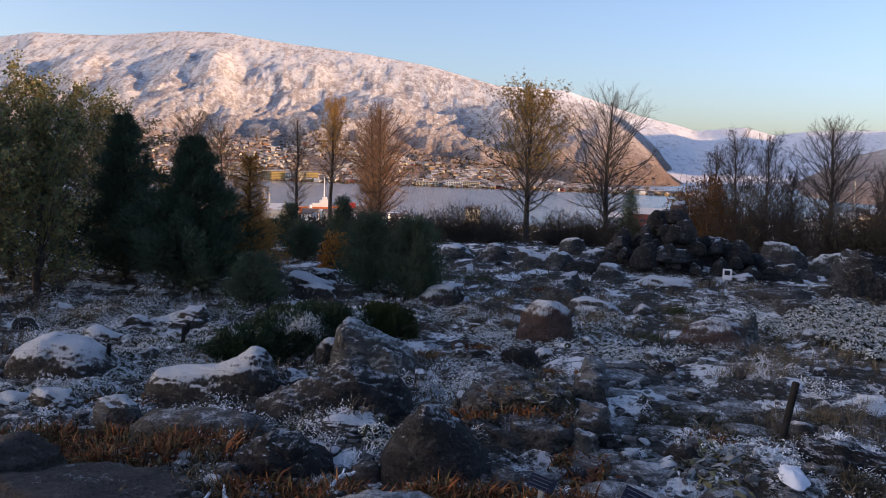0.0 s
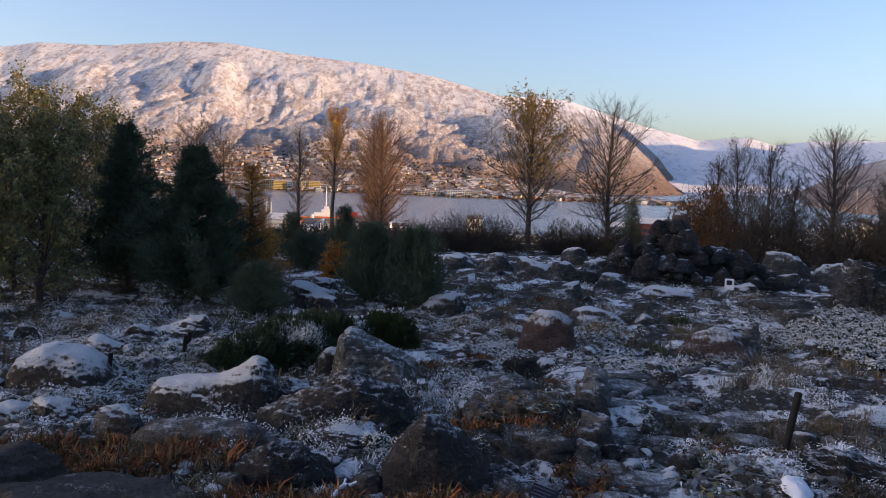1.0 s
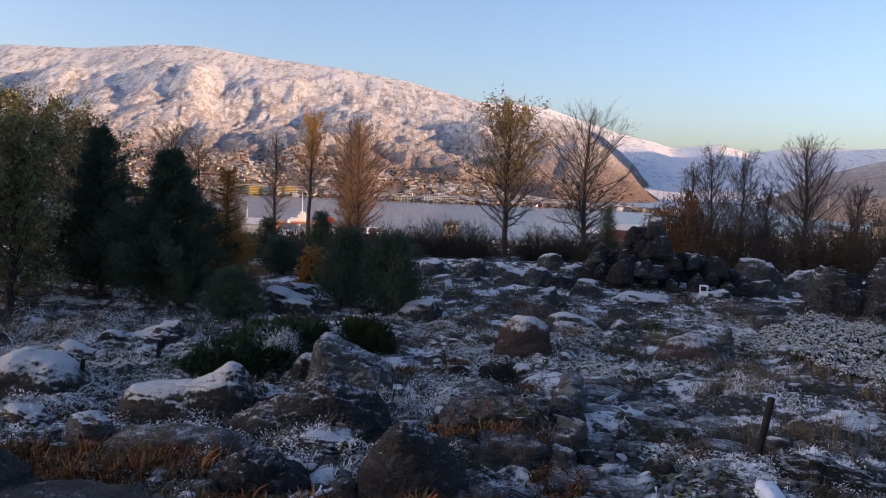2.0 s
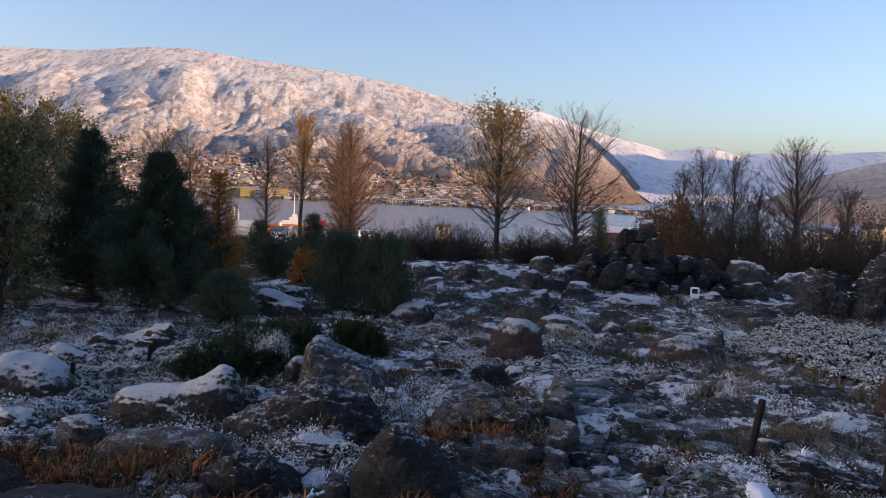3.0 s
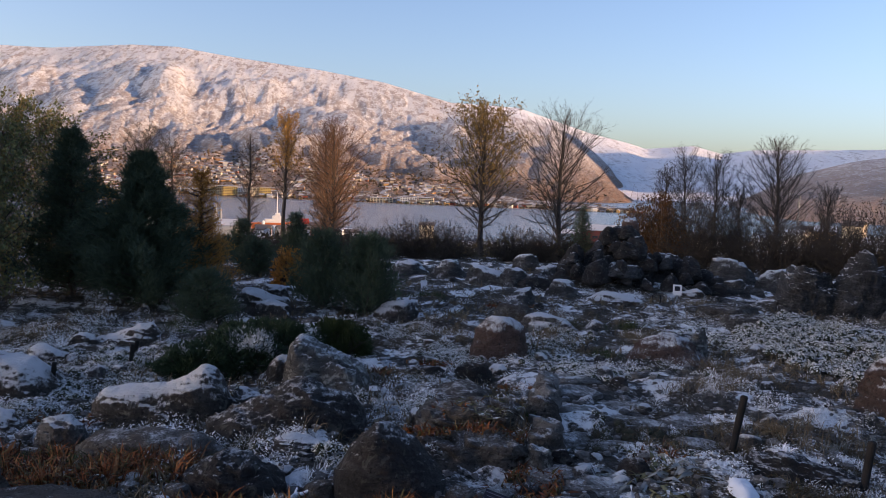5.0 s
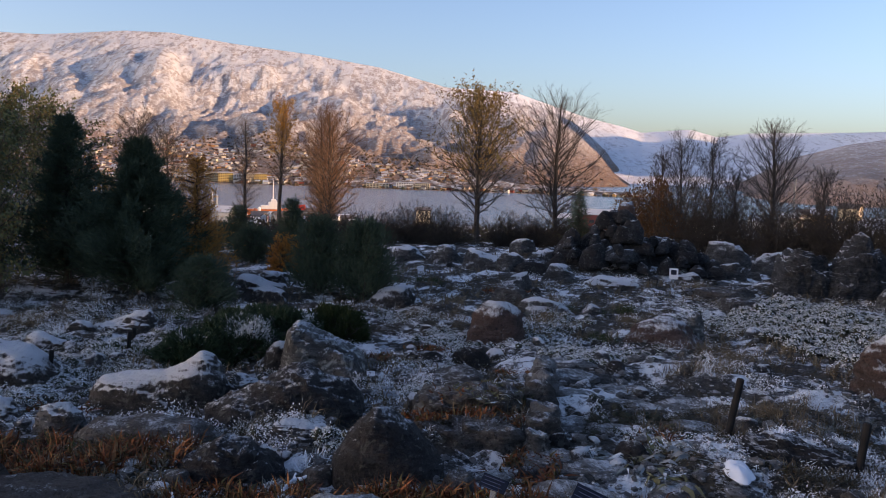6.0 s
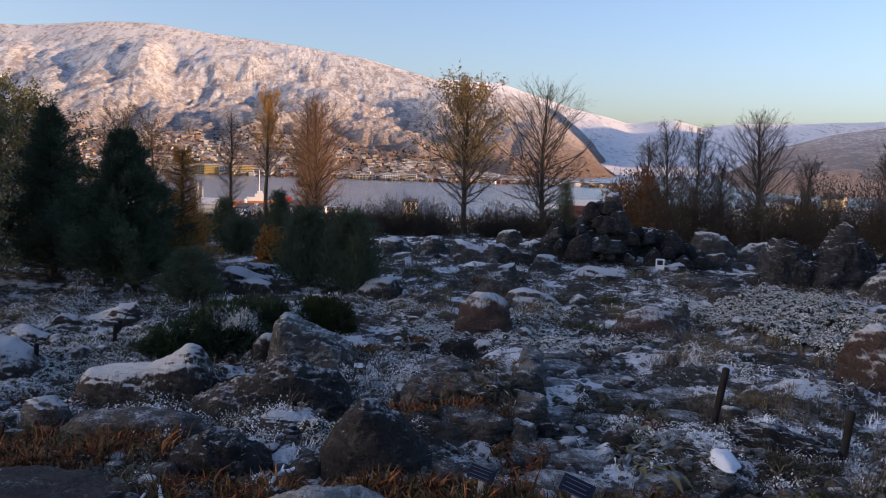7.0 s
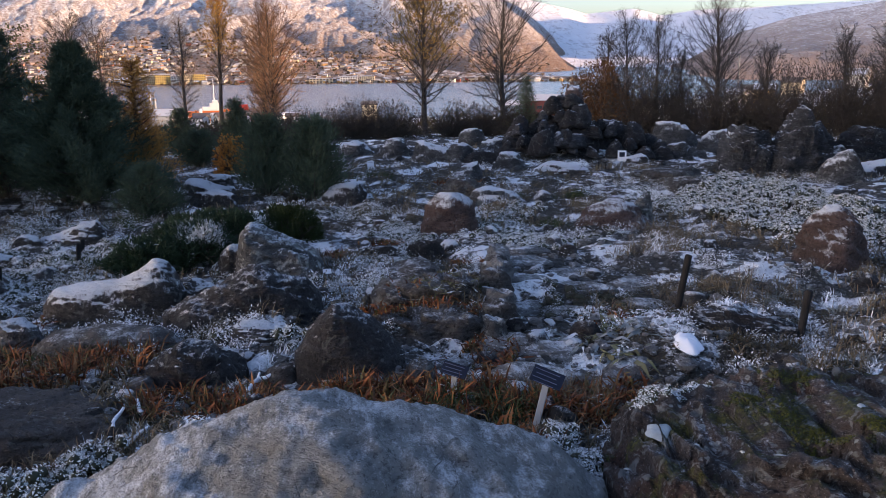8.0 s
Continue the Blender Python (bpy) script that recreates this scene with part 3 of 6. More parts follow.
outcrop(-1.46, 5.08, 0.86, 0.40, [(0, 0.02), (0.12, 0.10), (0.5, 0.13), (0.85, 0.11), (1, 0.03)], 21, "slab", -2, 0.010, 0.45)
outcrop(-0.68, 5.52, 1.04, 0.60, [(0, 0.02), (0.12, 0.08), (0.35, 0.17), (0.56, 0.27), (0.64, 0.27), (0.80, 0.20), (0.95, 0.13), (1, 0.04)], 22, "dark", 12, 0.022, label="large dark boulder with a line of snow along its crest", bank=0.1)
outcrop(-0.50, 6.52, 0.70, 0.55, [(0, 0.16), (0.10, 0.44), (0.2, 0.50), (0.34, 0.43), (0.6, 0.34), (0.85, 0.24), (0.95, 0.16), (1, 0.05)], 23, "lichen", -6, 0.024, 0.7, label="pale lichen-spotted outcrop sloping down to dead plants", step=0.3)
outcrop(0.0, 4.45, 0.60, 0.50, [(0, 0.05), (0.10, 0.18), (0.36, 0.35), (0.5, 0.33), (0.72, 0.24), (0.92, 0.12), (1, 0.03)], 24, "dark", -4, 0.016, 0.8)
outcrop(-0.86, 4.55, 0.60, 0.44, [(0, 0.03), (0.2, 0.12), (0.45, 0.20), (0.7, 0.16), (1, 0.04)], 25, "dark", -6, 0.025)
boulder(-0.55, 5.05, 0.42, 0.30, 0.09, 26, "grey", soft=12.0)
outcrop(0.36, 6.38, 0.72, 0.46, [(0, 0.01), (0.1, 0.05), (0.5, 0.055), (0.9, 0.08), (1, 0.02)], 27, "slab", 3, 0.016, 0.35)
outcrop(0.44, 5.10, 0.92, 0.36, [(0, 0.02), (0.1, 0.05), (0.5, 0.06), (0.85, 0.08), (1, 0.04)], 28, "slab", -5, 0.022, 0.3, label="brownish flat-topped ledge of rock below limp plants", step=1.4)
outcrop(0.52, 5.55, 0.74, 0.46, [(0, 0.05), (0.1, 0.10), (0.5, 0.13), (0.9, 0.15), (1, 0.08)], 128, "slab", 4, 0.02, 0.3, step=1.2)
# stacked stones that hold the ledge beside the path
for k in range(9):
    f = k / 8
    boulder(0.88 + 0.27 * f + 0.03 * ((k * 7) % 3), 4.95 + 1.6 * f, 0.15 + 0.04 * ((k * 5) % 3), 0.20, 0.12 + 0.03 * (k % 3), 640 + 2 * k, ("lichen", "slab", "path")[k % 3], rough=0.10, steep=0.15, cap=0.8, tilt=0.2, sink=0.3)
boulder(0.69, 7.12, 0.37, 0.19, 0.20, 31, "dark")
boulder(0.30, 7.08, 0.37, 0.22, 0.11, 32, "dark")
outcrop(2.42, 4.76, 0.72, 0.34, [(0, 0.05), (0.1, 0.13), (0.35, 0.16), (0.7, 0.11), (0.9, 0.07), (1, 0.03)], 33, "dark", -18, 0.022, 0.7, label="long dark rock with snow along its back", bank=0.1)
boulder(2.77, 8.39, 0.81, 0.57, 0.27, 35, "brown", soft=6.0, steep=0.7, cap=0.9)
boulder(1.80, 9.89, 0.65, 0.46, 0.17, 36, "grey")
boulder(3.11, 12.16, 0.85, 0.42, 0.17, 37, "snowy")
boulder(1.66, 11.43, 0.50, 0.40, 0.23, 38, "grey")
boulder(1.46, 10.5, 0.52, 0.35, 0.15, 39, "slab", soft=8.0, steep=0.7)
boulder(1.26, 9.63, 0.44, 0.26, 0.08, 40, "dark")
boulder(1.48, 13.82, 0.71, 0.57, 0.34, 41, "grey")
boulder(0.91, 15.02, 0.61, 0.49, 0.30, 42, "grey")
boulder(0.17, 15.47, 0.71, 0.56, 0.25, 43, "grey")
boulder(2.57, 14.32, 0.54, 0.43, 0.26, 44, "grey")
boulder(2.15, 13.42, 0.66, 0.52, 0.24, 45, "dark")
boulder(2.46, 12.58, 0.63, 0.44, 0.26, 46, "grey")
boulder(2.50, 16.39, 0.59, 0.47, 0.35, 47, "grey")
boulder(-0.02, 10.21, 0.58, 0.40, 0.26, 48, "snowy")
boulder(-1.62, 11.60, 0.43, 0.35, 0.17, 49, "snowy")
boulder(-1.73, 10.66, 0.60, 0.48, 0.20, 50, "snowy")
boulder(-1.43, 9.86, 0.45, 0.27, 0.22, 51, "snowy")
boulder(-0.95, 6.90, 0.30, 0.21, 0.22, 52, "snowy")
boulder(6.34, 15.76, 0.94, 0.75, 0.34, 53, "grey")
boulder(7.26, 15.75, 0.72, 0.58, 0.26, 54, "grey")
boulder(5.66, 13.78, 0.45, 0.36, 0.25, 55, "grey")
boulder(4.68, 13.29, 0.52, 0.37, 0.16, 56, "snowy")
boulder(4.52, 11.30, 1.01, 0.51, 0.21, 57, "slab")
boulder(4.41, 10.52, 0.55, 0.33, 0.16, 58, "slab")
boulder(3.11, 8.48, 0.25, 0.13, 0.34, 59, "lichen")
boulder(-0.73, 5.78, 0.23, 0.16, 0.10, 60, "grey")
boulder(-1.04, 5.98, 0.31, 0.22, 0.16, 61, "grey")
boulder(3.86, 6.27, 0.56, 0.50, 0.50, 62, "brown", soft=3.6, cap=0.85, steep=0.15, tilt=0.12, peak=0.1)
boulder(6.53, 10.52, 0.63, 0.44, 0.46, 63, "grey")
boulder(7.27, 11.04, 0.81, 0.40, 0.21, 64, "snowy")
boulder(6.16, 15.39, 0.80, 0.64, 0.41, 65, "grey")
boulder(5.37, 16.60, 0.60, 0.48, 0.37, 66, "snowy")
boulder(6.59, 14.44, 0.61, 0.49, 0.33, 67, "grey")
boulder(1.93, 13.55, 0.53, 0.43, 0.31, 68, "grey")

# large stones close by
outcrop(-0.16, 2.66, 2.2, 1.15, [(0, 0.05), (0.12, 0.19), (0.3, 0.35), (0.46, 0.47), (0.54, 0.465), (0.72, 0.37), (0.9, 0.22), (1, 0.06)], 201, "front", 3, 0.028, 0.9, bank=0.12)
mossy = outcrop(1.92, 2.82, 1.95, 1.25, [(0, 0.12), (0.06, 0.24), (0.12, 0.29), (0.3, 0.36), (0.5, 0.42), (0.65, 0.36), (0.8, 0.34), (1, 0.30)], 203, "moss", -4, 0.050, 0.45, step=0.8)
boulder(-1.72, 3.86, 1.35, 0.72, 0.20, 204, "bare", level=5, turn=5)
boulder(-2.45, 3.95, 1.0, 0.8, 0.24, 205, "bare", level=5, turn=-8)

# ---------------------------------------------------------------- trees and shrubs
def skeleton(rng, height, start, width, count, rise, wobble, radius, twigs=3, depth=2, profile=0.6):
    """Segments (p0, p1, r0, r1) of a trunk with limbs and of its fine branches."""
    n = 14
    hz = np.linspace(0, height * 0.88, n + 1)
    path = np.stack([np.cumsum(rng.normal(0, wobble, n + 1)), np.cumsum(rng.normal(0, wobble, n + 1)), hz], 1)
    path[0, :2] = 0
    rad = radius * (1 - hz / height) ** 0.9 + 0.004
    limbs = [(path[i], path[i + 1], rad[i], rad[i + 1]) for i in range(n)]
    fine = []
    tips = []
    turn = rng.uniform(0, 6)

    def grow(p, d, length, r, level):
        k = (5, 3, 2)[level]
        q, dd = p.copy(), d.copy()
        out = limbs if level == 0 else fine
        for j in range(k):
            dd = unit(dd + rng.normal(0, 0.13, 3) + np.array([0, 0, 0.06]))
            e = q + dd * length / k
            r1 = max(0.0017, r * (1 - 0.8 / k))
            out.append((q, e, r, r1))
            if level < depth:
                for _ in range(twigs):
                    side = unit(rng.normal(size=3))
                    nd = unit(dd * 0.9 + side * 0.75)
                    f = rng.uniform()
                    grow(q + (e - q) * f, nd, length * rng.uniform(0.22, 0.42) * (1 - 0.4 * j / k), max(0.0017, r * 0.5), level + 1)
            q, r = e, r1
        tips.append((q, dd))

    for i in range(count):
        f = start + (0.985 - start) * (i + rng.uniform(0, 0.8)) / count
        z = f * height * 0.88
        o = np.array([np.interp(z, hz, path[:, 0]), np.interp(z, hz, path[:, 1]), z])
        u = (f - start) / (1 - start)
        size = width * max(0.22, math.sin(math.pi * (0.2 + 0.72 * u))) ** profile * rng.uniform(0.8, 1.12)
        turn += 2.4 + rng.normal(0, 0.3)
        e = radians(rise + 18 * u + rng.normal(0, 7))
        d = np.array([math.cos(turn) * math.cos(e), math.sin(turn) * math.cos(e), math.sin(e)])
        grow(o, d, size, max(0.004, 0.24 * float(np.interp(z, hz, rad))), 0)
    return limbs, fine, tips


def ribbon_mesh(name, segs, mat, rng):
    """Hair-thin twigs, each a single narrow strip."""
    p0, p1, r0, r1 = (np.array([s[i] for s in segs]) for i in range(4))
    side = unit(np.cross(p1 - p0, rng.normal(size=p0.shape)))
    v = np.stack([p0 - side * r0[:, None], p0 + side * r0[:, None], p1 + side * r1[:, None], p1 - side * r1[:, None]], 1)
    return mesh_data(name, v.reshape(-1, 3), [np.arange(len(p0) * 4).reshape(-1, 4)], mat)


def seg_mesh(name, segs, sides, mat):
    p0, p1, r0, r1 = (np.array([s[i] for s in segs]) for i in range(4))
    v, q = tubes(p0, p1, r0, r1, sides)
    return mesh_data(name, v, [q], mat)


def bare_tree(name, x, y, top, width, seed, label, limb_mat, twig_mat, start=0.3, count=34, rise=48, radius=0.10, leaf=None, leaf_count=0, leaf_low=0.4, leaf_size=0.07, depth=2, twigs=3, wobble=0.02, profile=0.6, category="tree", z=None):
    """A slender tree whose top stands at the height top."""
    rng = np.random.RandomState(seed)
    g = gz(x, y) if z is None else z
    height = top - g
    limbs, fine, tips = skeleton(rng, height, start, width, count, rise, wobble, radius, twigs, depth, profile)
    t = base(name, x, y, g - 0.02, label, category)
    part("trunk", seg_mesh("trunk", limbs, 6, limb_mat), t)
    part("crown", ribbon_mesh("crown", fine, twig_mat, rng), t)
    if leaf_count:
        ends = np.array([s[1] for s in fine])
        ends = ends[ends[:, 2] > leaf_low * height]
        p = ends[rng.randint(0, len(ends), leaf_count)] + rng.normal(0, 0.03, (leaf_count, 3))
        v, f3 = leaves(p, rng.normal(size=(leaf_count, 3)) - [0, 0, 0.5], rng.normal(size=(leaf_count, 3)), rng.uniform(0.6, 1.3, leaf_count) * leaf_size, leaf_size * 0.7, 0.3)
        part("leaf", mesh_data("leaf", v, [f3], leaf, False), t)
    return t


def conifer(x, y, width, height, seed, label, mat, needles=9000, size=0.07, lift=0.25, full=0.75):
    """A dense young conifer: whorls of boughs set with tufts of needles."""
    rng = np.random.RandomState(seed)
    t = base("conifer", x, y, gz(x, y) - 0.02, label, "conifer")
    segs, pts, dirs = [], [], []
    n = 12
    for i in range(n):
        segs.append((np.array([0, 0, height * i / n]), np.array([0, 0, height * (i + 1) / n]), 0.05 * (1 - i / n) + 0.006, 0.05 * (1 - (i + 1) / n) + 0.005))
    boughs = 90
    for i in range(boughs):
        f = (i + rng.uniform()) / boughs
        z = height * (0.03 + 0.95 * f)
        reach = width / 2 * (1 - f) ** full * (0.62 + 0.5 * rng.uniform() ** 1.5 + 0.22 * math.sin(f * 40)) + 0.04
        a = i * 2.4 + rng.normal(0, 0.3)
        q, d = np.array([0, 0, z]), np.array([math.cos(a), math.sin(a), lift * (1 - 0.5 * f)])
        for j in range(4):
            e = q + unit(d) * reach / 4
            segs.append((q, e, 0.012 * (1 - j / 5), 0.012 * (1 - (j + 1) / 5)))
            m = int(needles / boughs / 4 * (0.5 + 0.35 * j) * (0.45 + 1.1 * (1 - f)))
            pts.append(q + (e - q) * rng.uniform(size=(m, 1)) + rng.normal(0, 0.045 * (0.5 + (1 - f)), (m, 3)))
            dirs.append(unit(np.tile(d, (m, 1))) + rng.normal(0, 0.7, (m, 3)) + [0, 0, 0.35])
            q, d = e, d + [0, 0, 0.10]
    part("trunk", seg_mesh("trunk", segs, 5, DARK_BARK), t)
    p, d = np.concatenate(pts), np.concatenate(dirs)
    v, f3 = leaves(p, d, rng.normal(size=p.shape), rng.uniform(0.6, 1.4, len(p)) * size * 1.25, size * 0.17, 0.1)
    part("crown", mesh_data("crown", v, [f3], mat, False), t)
    return t


def shrub(name, x, y, width, depth, height, seed, label, mat, count, size, stems=40, stem_mat=None, shell=0.55, category="shrub", slim=0.5, flat=1.0):
    """A rounded shrub: forking stems and a cloud of leaves, denser to the outside, with gaps."""
    rng = np.random.RandomState(seed)
    t = base(name, x, y, gz(x, y) - 0.02, label, category)
    segs = []
    for i in range(stems):
        a, e = rng.uniform(0, 6.28), rng.uniform(0.25, 1.45)
        d = np.array([math.cos(a) * math.cos(e) * width / 2, math.sin(a) * math.cos(e) * depth / 2, math.sin(e) * height * 0.95])
        q = np.array([rng.normal(0, width * 0.05), rng.normal(0, depth * 0.05), 0])
        for j in range(4):
            s = d / 4 * rng.uniform(0.7, 1.15)
            e2 = q + s + rng.normal(0, 0.05, 3) * height
            segs.append((q, e2, 0.010 - 0.002 * j, 0.008 - 0.002 * j))
            for _ in range(2):
                segs.append((e2, e2 + unit(s + rng.normal(0, 0.6, 3) * np.linalg.norm(s)) * np.linalg.norm(s) * 0.8, 0.004, 0.002))
            q = e2
    part("stem", seg_mesh("stem", segs, 3, stem_mat or DARK_BARK), t)
    u = unit(rng.normal(size=(count, 3)))
    u[:, 2] = np.abs(u[:, 2])
    rr = shell + (1 - shell) * rng.uniform(size=count) ** 0.7
    lump = 1 + 0.28 * vnoise(u[:, 0] * 2.6 + seed, u[:, 1] * 2.6, u[:, 2] * 2.6, 4)
    gap = vnoise(u[:, 0] * 4.5 + seed, u[:, 1] * 4.5, u[:, 2] * 4.5, 9) > -0.45
    p = (u * (rr * lump)[:, None] * [width / 2, depth / 2, height * flat])[gap]
    p[:, 2] += 0.02
    v, f3 = leaves(p, u[gap] + rng.normal(0, 0.6, (len(p), 3)) + [0, 0, 0.3], rng.normal(size=p.shape), rng.uniform(0.6, 1.4, len(p)) * size, size * slim, 0.2)
    part("leaf", mesh_data("leaf", v, [f3], mat, False), t)
    return t


NEEDLE = plant_material("dark_needles", [(0.040, 0.062, 0.042), (0.058, 0.086, 0.054), (0.084, 0.112, 0.064)])
JUNIPER = plant_material("frosted_juniper", [(0.02, 0.038, 0.02), (0.03, 0.052, 0.026), (0.04, 0.065, 0.03)], 0.55, most=0.7)
GREEN = plant_material("dark_green_bush", [(0.024, 0.040, 0.014), (0.038, 0.055, 0.018), (0.055, 0.066, 0.024)])
WILLOW = plant_material("willow_leaves", [(0.085, 0.10, 0.05), (0.13, 0.145, 0.065), (0.18, 0.18, 0.07), (0.26, 0.19, 0.06)])
YELLOW = plant_material("yellow_leaves", [(0.34, 0.18, 0.03), (0.48, 0.27, 0.045), (0.38, 0.18, 0.03)])
ORANGE = plant_material("orange_leaves", [(0.33, 0.14, 0.028), (0.48, 0.23, 0.05), (0.40, 0.19, 0.045)])
RUST = plant_material("rust_leaves", [(0.07, 0.034, 0.014), (0.12, 0.056, 0.018), (0.09, 0.052, 0.022)])
HEDGE = plant_material("hedge_leaves", [(0.046, 0.038, 0.030), (0.07, 0.056, 0.042), (0.052, 0.047, 0.033)])
OLIVE = plant_material("olive_leaves", [(0.16, 0.12, 0.04), (0.27, 0.19, 0.055), (0.22, 0.13, 0.04)])


def polar(bearing, dist):
    return dist * math.sin(radians(bearing)), dist * math.cos(radians(bearing))


# trees beyond the garden; each top is a slope from the eye
for nm, b, dist, rise_to, wid, seed, label, lm, tm, opts in (
    ("slender_tree", -9.85, 34, 0.060, 0.95, 51, "thin bare tree with fine brown twigs behind the garden", BARK, TWIG, dict(count=60, rise=34, radius=0.09, start=0.25, profile=1.2)),
    ("yellow_tree", -7.6, 33, 0.083, 1.05, 52, "slender tree with a few yellow leaves clinging to its sunlit top", BARK, TWIG, dict(count=60, rise=45, radius=0.10, start=0.42, leaf=YELLOW, leaf_count=2600, leaf_low=0.58, leaf_size=0.06)),
    ("larch", -4.95, 32, 0.066, 1.3, 53, "bare orange-brown larch standing close beside another", BARK, RED_TWIG, dict(count=80, rise=31, profile=1.0, radius=0.10, start=0.14, twigs=4)),
    ("larch", -4.2, 31, 0.077, 1.7, 54, "tall bare orange-brown larch with dense fine twigs", BARK, RED_TWIG, dict(count=100, rise=31, profile=1.0, radius=0.11, start=0.14, twigs=4)),
    ("poplar", 5.65, 32, 0.100, 2.5, 55, "tall tree with thin brown leaves clinging to its upper branches", BARK, BARK, dict(count=70, rise=36, radius=0.13, start=0.22, profile=1.1, leaf=OLIVE, leaf_count=5600, leaf_low=0.48, leaf_size=0.08)),
    ("bare_birch", 10.75, 33, 0.098, 2.6, 56, "tall bare birch with a fan of fine twigs", BARK, BARK, dict(count=80, rise=34, radius=0.12, start=0.16, profile=1.2)),
    ("bare_birch", 24.4, 30, 0.068, 1.8, 57, "bare pale birch with a rounded crown of twigs", BARK, BARK, dict(count=80, rise=36, radius=0.10, start=0.16, profile=1.3)),
):
    bx, by = polar(b, dist)
    bare_tree(nm, bx, by, EYE + rise_to * dist, wid, seed, label, lm, tm, **opts)

conifer(-3.12, 10.6, 2.0, 1.92, 61, "dense dark green young pine with a broad base", NEEDLE, 44000, 0.068, full=0.85)
conifer(-4.25, 11.3, 1.5, 2.2, 62, "narrow dark green pine beside a broader one", NEEDLE, 24000, 0.065)
conifer(-0.92, 10.5, 0.85, 0.95, 63, "low dark conifer with upright boughs", NEEDLE, 11000, 0.055, 0.6, 0.5)
conifer(-0.36, 10.4, 0.95, 0.98, 64, "dark bushy conifer with upright boughs", NEEDLE, 13000, 0.055, 0.6, 0.5)
conifer(-2.15, 9.75, 0.75, 0.62, 65, "small dark conifer low on the ground", NEEDLE, 9000, 0.05, 0.3, 0.5)
conifer(-2.9, 16.0, 0.95, 0.85, 166, "small dark spruce behind the shrubs", NEEDLE, 5000, 0.06, 0.2)
conifer(-2.35, 14.4, 0.85, 0.6, 170, "small dark spruce behind the shrubs", NEEDLE, 5000, 0.06, 0.3, 0.5)
bx, by = polar(12.3, 22)
conifer(bx, by, 0.75, 1.45, 171, "thin dark spruce at the garden's far edge", NEEDLE, 4000, 0.07, 0.2)
conifer(-1.85, 15.5, 0.7, 1.0, 66, "small dark spruce behind the shrubs", NEEDLE, 4000, 0.08, 0.2)
for jx, jy, jw, jh, sd in ((-1.62, 6.95, 0.62, 0.26, 67), (-1.28, 7.2, 0.75, 0.32, 167), (-0.98, 7.55, 0.7, 0.34, 168), (-1.35, 7.7, 0.7, 0.3, 169)):
    shrub("juniper", jx, jy, jw, jw * 0.8, jh, sd, "spreading dark green juniper with frosted tips", JUNIPER, 9000, 0.042, 40, slim=0.3)
shrub("dome_shrub", -0.52, 7.75, 0.6, 0.5, 0.34, 68, "rounded dark green cushion shrub behind a pale boulder", GREEN, 12000, 0.045, 40, slim=0.2, shell=0.7)
shrub("orange_shrub", -1.62, 12.9, 0.52, 0.42, 0.56, 69, "small orange-brown autumn shrub", ORANGE, 3000, 0.05)
for i, (b, dist, w, top) in enumerate(((-27.0, 12.2, 1.9, 2.42), (-24.2, 12.8, 1.8, 2.5), (-30.5, 11.5, 1.8, 2.35), (-21.6, 14.0, 1.6, 2.35), (-25.6, 10.8, 1.3, 2.1), (-28.8, 10.4, 1.3, 2.0), (-34, 12, 1.9, 2.5))):
    bx, by = polar(b, dist)
    bare_tree("willow", bx, by, top, w * 0.62, 71 + i, "dense willow with dull green and yellowing leaves", DARK_BARK, TWIG, start=0.05, count=32, rise=38, radius=0.045, leaf=WILLOW, leaf_count=7500, leaf_low=0.05, leaf_size=0.046, profile=0.45)
bx, by = polar(-19.4, 14.5)
shrub("yellow_shrub", bx, by, 1.3, 0.8, 1.45, 75, "yellow-leaved shrub catching light between two pines", YELLOW, 3500, 0.07)
bx, by = polar(-12.9, 11.5)
conifer(bx, by, 1.0, 1.68, 76, "rust-orange young larch beside the dark pine", ORANGE, 12000, 0.045, 0.35, 0.6)
# brown shrubs and the hedge line at the garden's far edge
for i, (b, dist, w, h, m, nl) in enumerate((
    (-1.5, 21, 2.3, 0.85, HEDGE, 3000), (1.2, 21, 2.4, 0.95, HEDGE, 3000), (3.4, 21.5, 2.2, 0.9, HEDGE, 3000), (-4.5, 20, 1.8, 0.7, HEDGE, 2500), (-7.5, 20, 1.8, 0.6, HEDGE, 2500), (-10.5, 20, 1.8, 0.6, HEDGE, 2500),
    (7.6, 22, 2.0, 0.85, HEDGE, 2500), (9.6, 22, 1.6, 0.75, HEDGE, 2500), (12.0, 22, 1.8, 0.75, HEDGE, 2500), (15.0, 21.5, 1.8, 0.85, HEDGE, 2500), (19.6, 20, 2.4, 1.65, HEDGE, 5500), (22.2, 20.5, 2.4, 1.45, HEDGE, 4500), (24.8, 20, 2.4, 1.25, HEDGE, 4000), (27.0, 20.5, 2.4, 1.35, HEDGE, 4000), (29.2, 20, 2.6, 1.45, HEDGE, 4500), (32.0, 20, 2.8, 1.6, HEDGE, 4500), (34.5, 20, 2.8, 1.6, HEDGE, 4000), (37.5, 20, 2.8, 1.3, HEDGE, 3000))):
    bx, by = polar(b, dist)
    shrub("brown_shrub", bx, by, w, w * 0.7, h, 81 + i, "low dark shrub of dense brown twigs with dead leaves", m, nl, 0.045, 150, DARK_BARK, shell=0.3)
bx, by = polar(17.1, 20.5)
shrub("orange_tree", bx, by, 1.9, 1.6, 1.8, 110, "bushy small tree with dull orange-brown autumn leaves", RUST, 15000, 0.06, 70, TWIG, shell=0.4)
